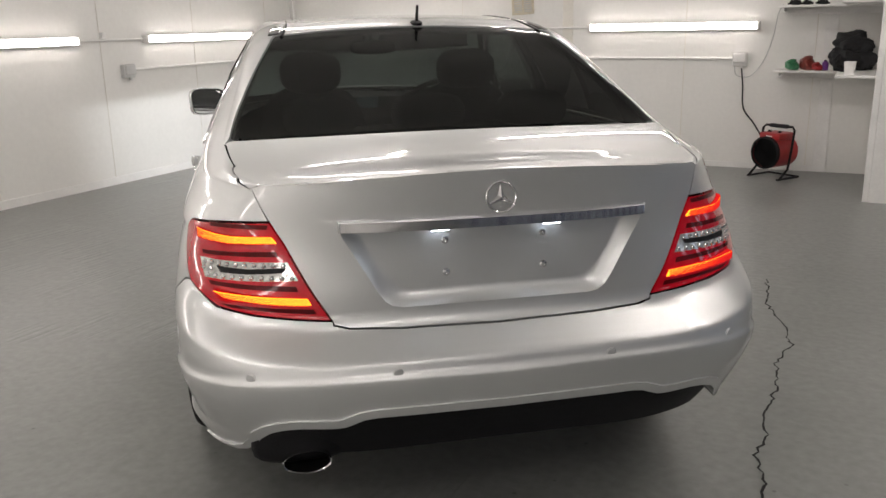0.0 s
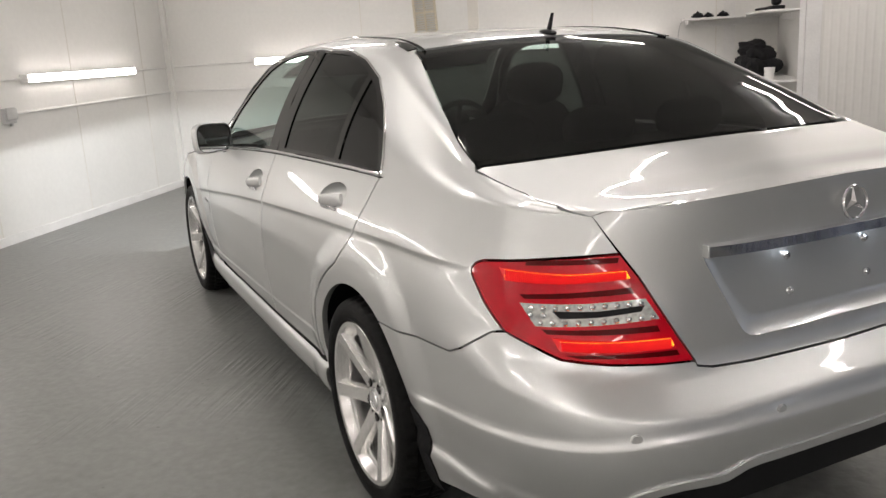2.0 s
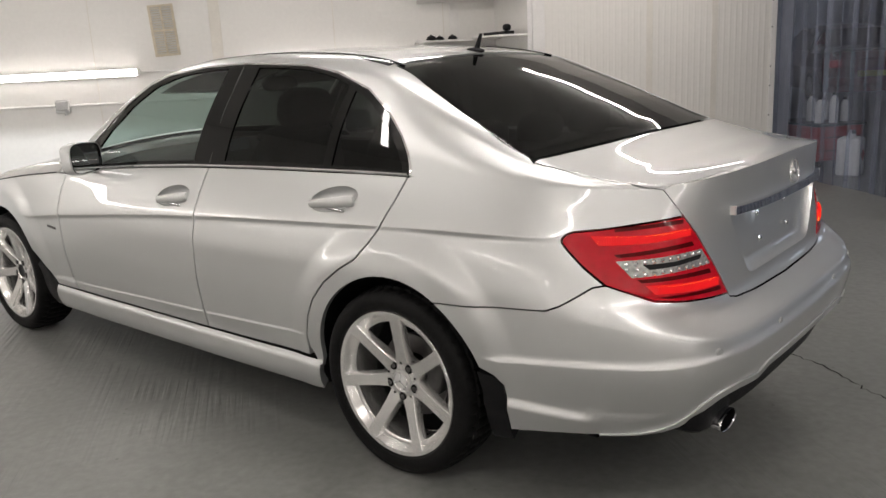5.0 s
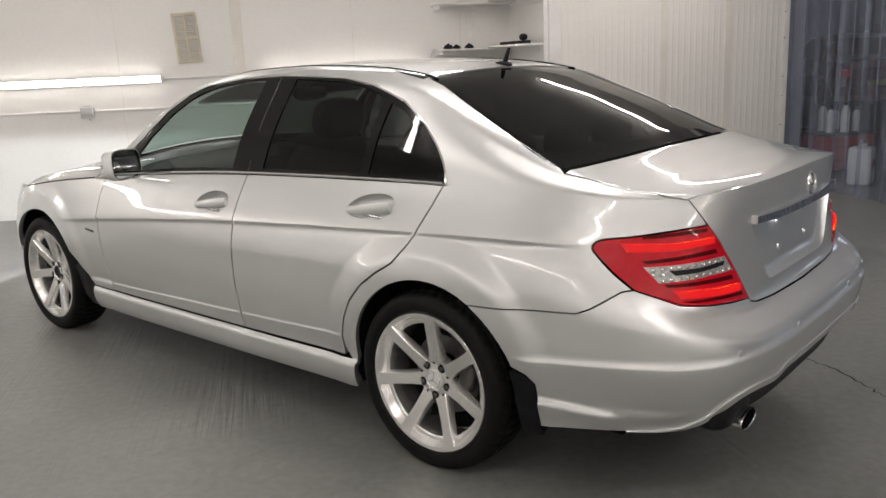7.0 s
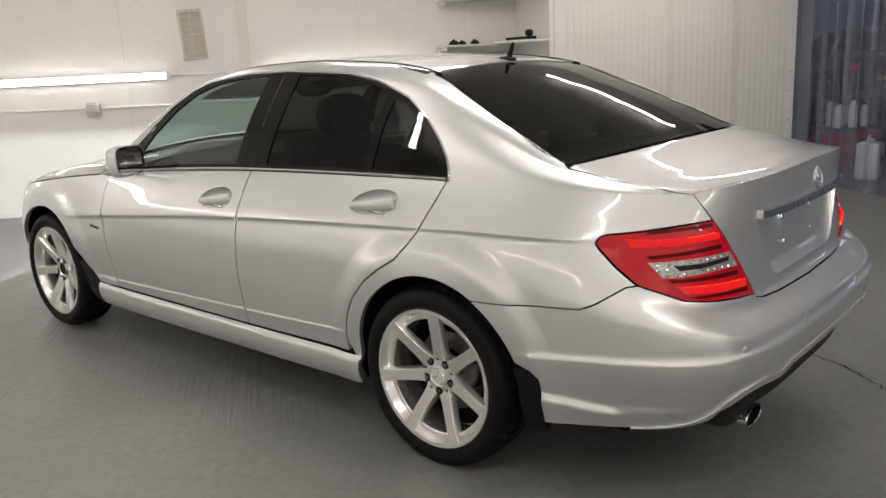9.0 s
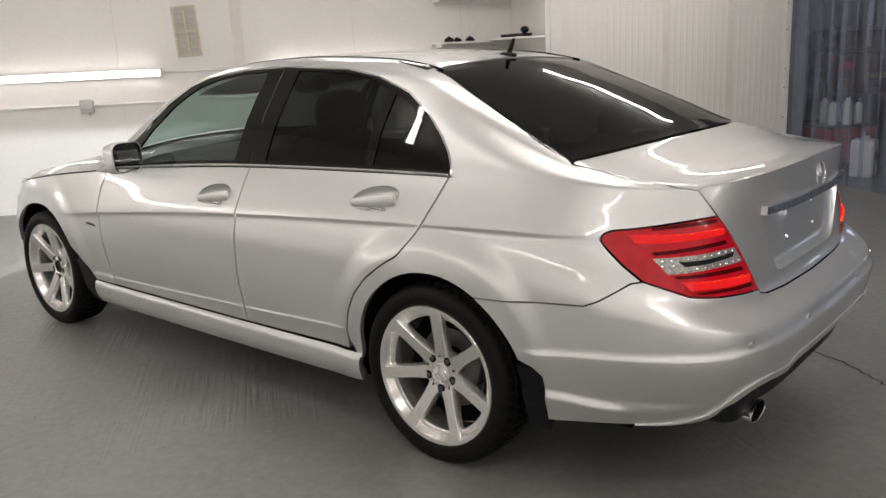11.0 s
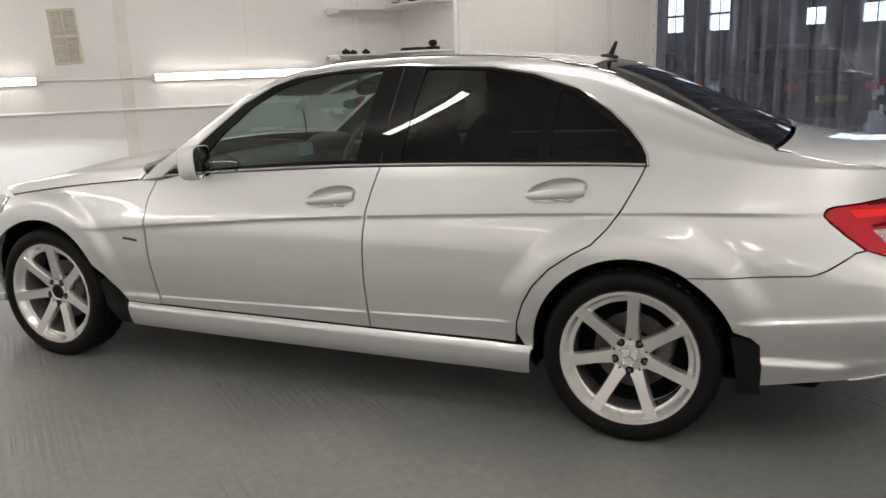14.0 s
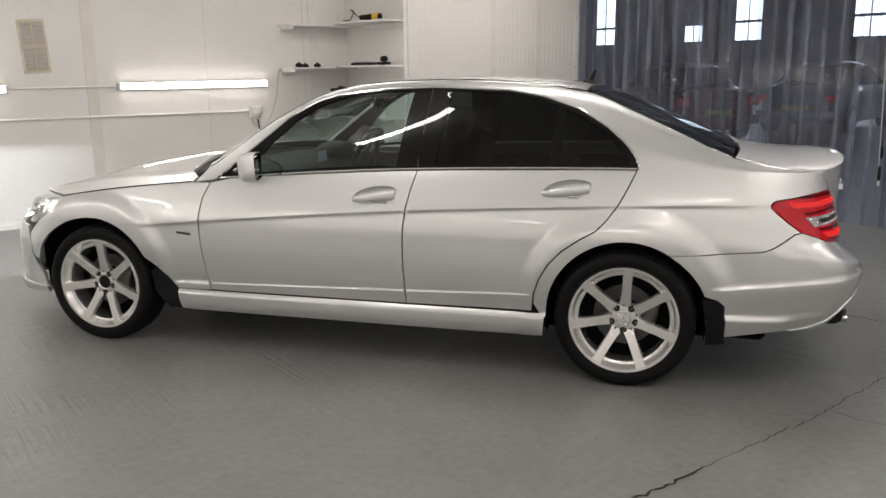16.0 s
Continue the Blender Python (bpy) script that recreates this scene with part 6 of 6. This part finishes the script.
# wheels
def wheel(y, sgn, cap_black):
    w = part("wheel", lathe([(0.2445, -0.080), (0.2450, -0.086), (0.2420, -0.090), (0.2300, -0.088), (0.2255, -0.080), (0.2150, -0.061), (0.2060, -0.060), (0.2015, -0.057), (0.1995, -0.046), (0.203, 0.02), (0.214, 0.09), (0.236, 0.105)], 72, "x"), M_ALLOY, car, "silver seven-spoke alloy wheel", place=pose(sgn * (0.737 if y < 1 else 0.724), y, HUB_Z, 0, 0, 0 if sgn < 0 else 180))
    tread = lambda i, j: -0.006 if (j in (8, 9, 20, 21) and i % 4 == 0) or (j in (12, 13, 16, 17) and i % 4 == 2) else 0.0
    prof = [(0.2385, -0.080), (0.246, -0.089), (0.250, -0.0925), (0.252, -0.0915), (0.262, -0.096), (0.278, -0.098), (0.293, -0.0935), (0.3035, -0.084), (0.3095, -0.071), (0.3130, -0.056), (0.306, -0.053), (0.306, -0.047), (0.3145, -0.043), (0.3160, -0.004), (0.309, -0.002), (0.309, 0.004), (0.3160, 0.006), (0.3150, 0.045), (0.307, 0.048), (0.307, 0.054), (0.3135, 0.057), (0.310, 0.075), (0.300, 0.090), (0.262, 0.098), (0.238, 0.094)]
    bm = lathe(prof, 192, "x", wobble=tread)
    for v in bm.verts:
        # the tyre sits flat on the floor
        if v.co.z < FLOOR_Z - HUB_Z:
            v.co.z = FLOOR_Z - HUB_Z
    part("tyre", bm, M_RUBBER, w, "black road tyre")
    # spokes
    spoke = None
    for k in range(7):
        at = pose(0, 0, 0, 360 / 7 * k + 4, 0, 0)
        if spoke is None:
            bm = bmesh.new()
            prev = None
            for r, hw, face_x, depth in ((0.050, 0.027, -0.046, 0.040), (0.075, 0.0240, -0.052, 0.036), (0.11, 0.0215, -0.060, 0.032), (0.16, 0.0208, -0.072, 0.028), (0.205, 0.0220, -0.082, 0.026), (0.2375, 0.0245, -0.0895, 0.020)):
                ring = [bm.verts.new(c) for c in ((face_x, -hw + 0.0025, r), (face_x, hw - 0.0025, r), (face_x + 0.0035, hw, r), (face_x + depth, hw + 0.003, r), (face_x + depth, -hw - 0.003, r), (face_x + 0.0035, -hw, r))]
                if prev:
                    for a in range(6):
                        bm.faces.new((prev[a], ring[a], ring[(a + 1) % 6], prev[(a + 1) % 6]))
                else:
                    bm.faces.new(ring)
                prev = ring
            bm.faces.new(prev[::-1])
            bmesh.ops.recalc_face_normals(bm, faces=bm.faces)
            spoke = part("spoke", bm, M_ALLOY, w, place=at)
        else:
            o = new("spoke", spoke.data)
            o.parent, o.matrix_basis = w, at
    part("hub", lathe([(0.072, 0.0), (0.074, -0.036), (0.068, -0.046), (0.040, -0.049), (0.034, -0.044), (0.0005, -0.040)], 48, "x"), M_ALLOY, w)
    part("hub_cap", lathe([(0.033, -0.044), (0.033, -0.052 if not cap_black else -0.047), (0.029, -0.055 if not cap_black else -0.046), (0.0005, -0.056 if not cap_black else -0.044)], 36, "x"), M_BLACK if cap_black else M_GREY, w, "black open hub" if cap_black else "grey hub cap")
    if not cap_black:
        part("cap_ring", lathe([(0.026, -0.0555), (0.028, -0.0575), (0.030, -0.0545)], 36, "x"), M_CHROME, w)
        for k in range(3):
            part("cap_arm", box(-0.0585, -0.0022, 0.0, -0.0555, 0.0022, 0.026), M_CHROME, w, smooth=False, place=pose(0, 0, 0, 120 * k + 9, 0, 0))
    bolt = None
    for k in range(5):
        at = pose(0, 0, 0, 72 * k + 36, 0, 0) @ pose(-0.044, 0, 0.056)
        if bolt is None:
            bm = lathe([(0.0135, 0.003), (0.0135, 0.010), (0.0115, 0.010), (0.0115, 0.0)], 18, "x")
            lathe([(0.0085, 0.006), (0.0085, -0.0075), (0.0065, -0.0095), (0.0005, -0.010)], 6, "x", bm)
            bolt = part("bolt", bm, M_DISC, w, "wheel bolt in its recess", place=at)
        else:
            o = new("bolt", bolt.data)
            o.parent, o.matrix_basis = w, at
        # flat dark discs: shade of the bolt recesses, and small dots between them
        part("bolt_recess_shade", disc(0.0148, 0, 20, "x"), M_DARK, w, place=pose(0, 0, 0, 72 * k + 36, 0, 0) @ pose(-0.0492, 0, 0.056))
        part("dark_dot", disc(0.0042, 0, 12, "x"), M_DARK, w, place=pose(0, 0, 0, 72 * k, 0, 0) @ pose(-0.0492, 0, 0.060))
    part("brake_disc", lathe([(0.075, 0.020), (0.138, 0.018), (0.140, 0.022), (0.138, 0.035), (0.075, 0.035)], 48, "x"), M_DISC, w)
    part("disc_shield", disc(0.205, 0.045, 40, "x"), M_DARK, w)
    part("brake_caliper", blob(0.028, 0.055, 0.032, 3.5, 18, pose(0.0, (-0.115 if sgn < 0 else 0.115), 0.02, -75, 0, 0)), M_DISC, w)
    return w


for sgn in (-1, 1):
    for ay in (AXLES[0], AXLES[1] - 0.012):
        wheel(ay, sgn, sgn < 0 and ay > 1)


# inside of the car
def seat(x, y, rear=False):
    s = part("seat", blob(0.25, 0.26, 0.09, 3.2, 28, pose(0, 0.02, 0.46)), M_LEATHER, car, "dark leather car seat", place=pose(x, y, 0))
    part("backrest", blob(0.245, 0.085, 0.33, 3.0, 28, pose(0, -0.27, 0.76, 14, 0, 0)), M_LEATHER, s)
    part("headrest", blob(0.13, 0.055, 0.085, 3.0, 24, pose(0, -0.385, 1.14, 10, 0, 0)), M_LEATHER, s)
    for dx in (-0.06, 0.06):
        part("headrest_rod", tube([(dx, -0.365, 1.02), (dx, -0.375, 1.10)], 0.006, 6), M_CHROME, s)
    return s


for x in (-0.34, 0.34):
    seat(x, 1.25)
bench = part("rear_bench", blob(0.62, 0.26, 0.10, 3.5, 32, pose(0, 0.34, 0.46)), M_LEATHER, car, "dark leather rear bench")
part("backrest", blob(0.61, 0.09, 0.30, 3.5, 32, pose(0, 0.02, 0.72, 18, 0, 0)), M_LEATHER, bench)
for x in (-0.36, 0.0, 0.36):
    part("headrest", blob(0.125, 0.05, 0.065, 2.8, 24, pose(x, -0.04, 1.045, 12, 0, 0)), M_LEATHER, bench)
part("parcel_shelf", box(-0.60, -0.42, 0.965, 0.60, -0.05, 0.985, 0.006, 1), M_CLOTH, car)
dash = part("dashboard", blob(0.70, 0.24, 0.15, 3.0, 32, pose(0, 2.02, 0.78)), M_LEATHER, car, "dark dashboard")
part("instrument_hood", blob(0.17, 0.10, 0.06, 2.5, 24, pose(0.36, 1.85, 0.92)), M_LEATHER, dash)
part("screen", box(-0.06, 1.776, 0.895, 0.06, 1.784, 0.955, 0.004, 1), M_SCREEN, dash, "small lit screen")
part("steering_wheel", lathe([(0.170, -0.012), (0.182, -0.015), (0.193, 0.0), (0.182, 0.015), (0.170, 0.012), (0.168, 0.0), (0.170, -0.012)], 40, "y", m=pose(0.36, 1.66, 0.87, 22, 0, 0)), M_LEATHER, dash)
part("steering_boss", blob(0.085, 0.03, 0.065, 2.5, 20, pose(0.36, 1.67, 0.865, 22, 0, 0)), M_LEATHER, dash)
for a in (0, 180, 270):
    part("steering_spoke", box(0.05, -0.008, -0.016, 0.175, 0.008, 0.016, 0.004, 1), M_CHROME if a == 270 else M_LEATHER, dash, place=pose(0.36, 1.665, 0.868, 22, 0, 0) @ pose(0, 0, 0, 0, a, 0))
part("rear_view_mirror", blob(0.115, 0.018, 0.034, 3.0, 24, pose(0.0, 1.42, 1.225, -8, 0, 6)), M_BLACK, car, "black inside mirror")
part("mirror_stalk", tube([(0, 1.43, 1.24), (0, 1.50, 1.30)], 0.01, 8), M_BLACK, car)
part("console", box(-0.12, 1.0, 0.30, 0.12, 1.85, 0.62, 0.03, 2), M_LEATHER, car)
sheet("headlining", shrink(roof, 0.004), top_skin, M_LEATHER, car, res=0.06, gap=0, flange=0, lift=-0.028)


# headlamp beams, dipped: the lamp's own shield cuts the light off
for sgn in (-1, 1):
    lamp = bpy.data.lights.new("headlamp_beam", "SPOT")
    lamp.energy, lamp.spot_size, lamp.spot_blend, lamp.shadow_soft_size = BEAM_POWER, radians(110), 0.8, 0.0004
    lamp.color = (0.95, 0.97, 1.0)
    ob = new("headlamp_beam", lamp)
    ob.matrix_basis = look((sgn * 0.52, 3.366, 0.650), (sgn * 0.52, 5.4, 0.57))
    part("beam_shield", box(sgn * 0.52 - 0.02, 3.355, 0.6505, sgn * 0.52 + 0.02, 3.379, 0.6520), M_DARK, car, smooth=False)


# ---- cars standing in the workshop ----
def parked_car(m, paint, label):
    c = thing("parked_car", label, "car", ROOM @ m, "cars in the workshop")
    top = Curve((-2.1, 0.80), (-1.95, 0.95), (-1.3, 1.0), (-0.9, 1.32), (-0.3, 1.43), (0.3, 1.40), (0.9, 1.05), (1.2, 0.98), (1.9, 0.85), (2.1, 0.62))
    bm = bmesh.new()
    prev = None
    for y in np.linspace(-2.1, 2.1, 40):
        zt = float(top(y))
        w = 0.82 * (1 - max(0, abs(y) - 1.6) ** 2 * 0.9)
        wt = w * (0.72 if zt > 1.1 else 0.9)
        ring = [(-w * 0.95, 0.22), (-w, 0.45), (-w, 0.75), (-w * 0.97, min(0.92, zt - 0.02)), (-wt, zt - 0.05), (-wt * 0.8, zt), (0, zt + 0.02), (wt * 0.8, zt), (wt, zt - 0.05), (w * 0.97, min(0.92, zt - 0.02)), (w, 0.75), (w, 0.45), (w * 0.95, 0.22)]
        ring = [bm.verts.new((x, y, z)) for x, z in ring]
        if prev:
            for a in range(len(ring) - 1):
                bm.faces.new((prev[a], prev[a + 1], ring[a + 1], ring[a]))
        else:
            bm.faces.new(ring)
        prev = ring
    bm.faces.new(prev[::-1])
    bmesh.ops.recalc_face_normals(bm, faces=bm.faces)
    part("body", bm, paint, c)
    for s in (-1, 1):
        bm = bmesh.new()
        q = [bm.verts.new((s * x, y, z)) for x, y, z in ((0.815, -1.05, 0.96), (0.63, -0.72, 1.33), (0.62, 0.35, 1.34), (0.815, 0.98, 0.96))]
        q2 = [bm.verts.new((v.co.x - s * 0.03, v.co.y, v.co.z)) for v in q]
        bm.faces.new(q), bm.faces.new(q2[::-1])
        for a in range(4):
            bm.faces.new((q[a], q2[a], q2[(a + 1) % 4], q[(a + 1) % 4]))
        bmesh.ops.recalc_face_normals(bm, faces=bm.faces)
        part("side_window", bm, M_GLOSSBLACK, c, smooth=False)
        for y in (-1.3, 1.35):
            w = part("wheel", lathe([(0.0005, 0.09), (0.2, 0.10), (0.29, 0.10), (0.31, 0.08), (0.31, -0.1), (0.0005, -0.1)], 28, "x", m=pose(s * 0.76, y, 0.31)), M_RUBBER, c)
            part("rim", lathe([(0.0005, s * 0.115), (0.19, s * 0.11), (0.2, s * 0.09)], 24, "x", m=pose(s * 0.76, y, 0.31)), M_ALLOY, w)
        part("tail_lamp", box(s * 0.66 - 0.1, -2.13, 0.66, s * 0.66 + 0.1, -2.04, 0.80, 0.02, 2), M_RED, c)
        part("head_lamp", box(s * 0.6 - 0.14, 2.0, 0.58, s * 0.6 + 0.14, 2.12, 0.72, 0.02, 2), M_LAMPCLEAR, c)
    part("rear_glass", box(-0.55, -0.012, -0.22, 0.55, 0.012, 0.22, 0.008, 1), M_GLOSSBLACK, c, place=pose(0, -1.12, 1.17, -38, 0, 0))
    part("front_glass", box(-0.56, -0.012, -0.26, 0.56, 0.012, 0.26, 0.008, 1), M_GLOSSBLACK, c, place=pose(0, 0.63, 1.24, 58, 0, 0))
    part("number_plate", box(-0.26, -2.125, 0.48, 0.26, -2.105, 0.59), M_PLATE, c, "plain yellow plate", smooth=False)
    part("bumper", box(-0.78, -2.16, 0.32, 0.78, -2.02, 0.50, 0.04, 2), paint, c)
    return c


parked_car(pose(11.0, 8.4, 0, 0, 0, -32), M_REDCAR, "dark red car standing in the dim workshop")
parked_car(pose(10.6, 12.3, 0, 0, 0, -20), M_REDCAR, "dark red car standing in the dim workshop")
parked_car(pose(14.2, 6.9, 0, 0, 0, -78), M_GREYCAR, "grey car standing in the dim workshop")
parked_car(pose(16.0, 2.0, 0, 0, 0, -84), M_GREYCAR, "grey car standing in the dim workshop")
parked_car(pose(12.5, -2.5, 0, 0, 0, -80), M_REDCAR, "dark red car standing in the dim workshop")

# trolley, bottles and a canister just past the curtain
trolley = fixed("trolley", "red metal trolley standing beyond the curtain", "trolley", pose(4.62, 4.62, 0))
part("body", box(-0.26, -0.34, 0.08, 0.26, 0.34, 0.42, 0.012, 2), M_HEATER, trolley)
part("top_tray", box(-0.28, -0.36, 0.421, 0.28, 0.36, 0.445, 0.006, 1), M_BLACK, trolley)
for x in (-0.2, 0.2):
    for y in (-0.28, 0.28):
        part("castor", lathe([(0.0005, -0.015), (0.04, -0.015), (0.04, 0.015), (0.0005, 0.015)], 16, "x", m=pose(x, y, 0.04)), M_BLACK, trolley)
for z in (0.18, 0.31):
    part("drawer_line", box(-0.24, -0.3435, z - 0.004, 0.24, -0.3405, z + 0.004), M_BLACK, trolley, smooth=False)
for k, (dx, dy, h) in enumerate(((-0.16, -0.22, 0.26), (-0.02, -0.25, 0.30), (0.14, -0.20, 0.24), (-0.08, 0.02, 0.28), (0.12, 0.08, 0.22))):
    bottle("spray_bottle", M_WHITE, "white spray bottle with a dark trigger on the trolley", 4.62 + dx, 4.62 + dy, 0.445, 0.042, h, M_BLACK, "bottles on the trolley")
can = fixed("canister", "white plastic canister with a plain red diamond mark", "canister", pose(4.42, 3.86, 0, 0, 0, 38))
part("body", box(-0.105, -0.105, 0, 0.105, 0.105, 0.36, 0.03, 3), M_WHITE, can)
part("neck", lathe([(0.04, 0.355), (0.035, 0.39), (0.030, 0.40)], 18, "z"), M_WHITE, can)
part("screw_cap", lathe([(0.036, 0.395), (0.036, 0.425), (0.0005, 0.427)], 18, "z"), M_BLACK, can)
part("carry_grip", tube([(-0.07, 0, 0.355), (-0.075, 0, 0.41), (-0.05, 0, 0.425), (-0.036, 0, 0.40)], 0.011, 8), M_WHITE, can)
part("diamond_mark", box(-0.042, -0.1085, -0.042, 0.042, -0.1055, 0.042), M_HEATER, can, "plain red diamond", smooth=False, place=pose(0, 0, 0.2, 0, 45, 0))
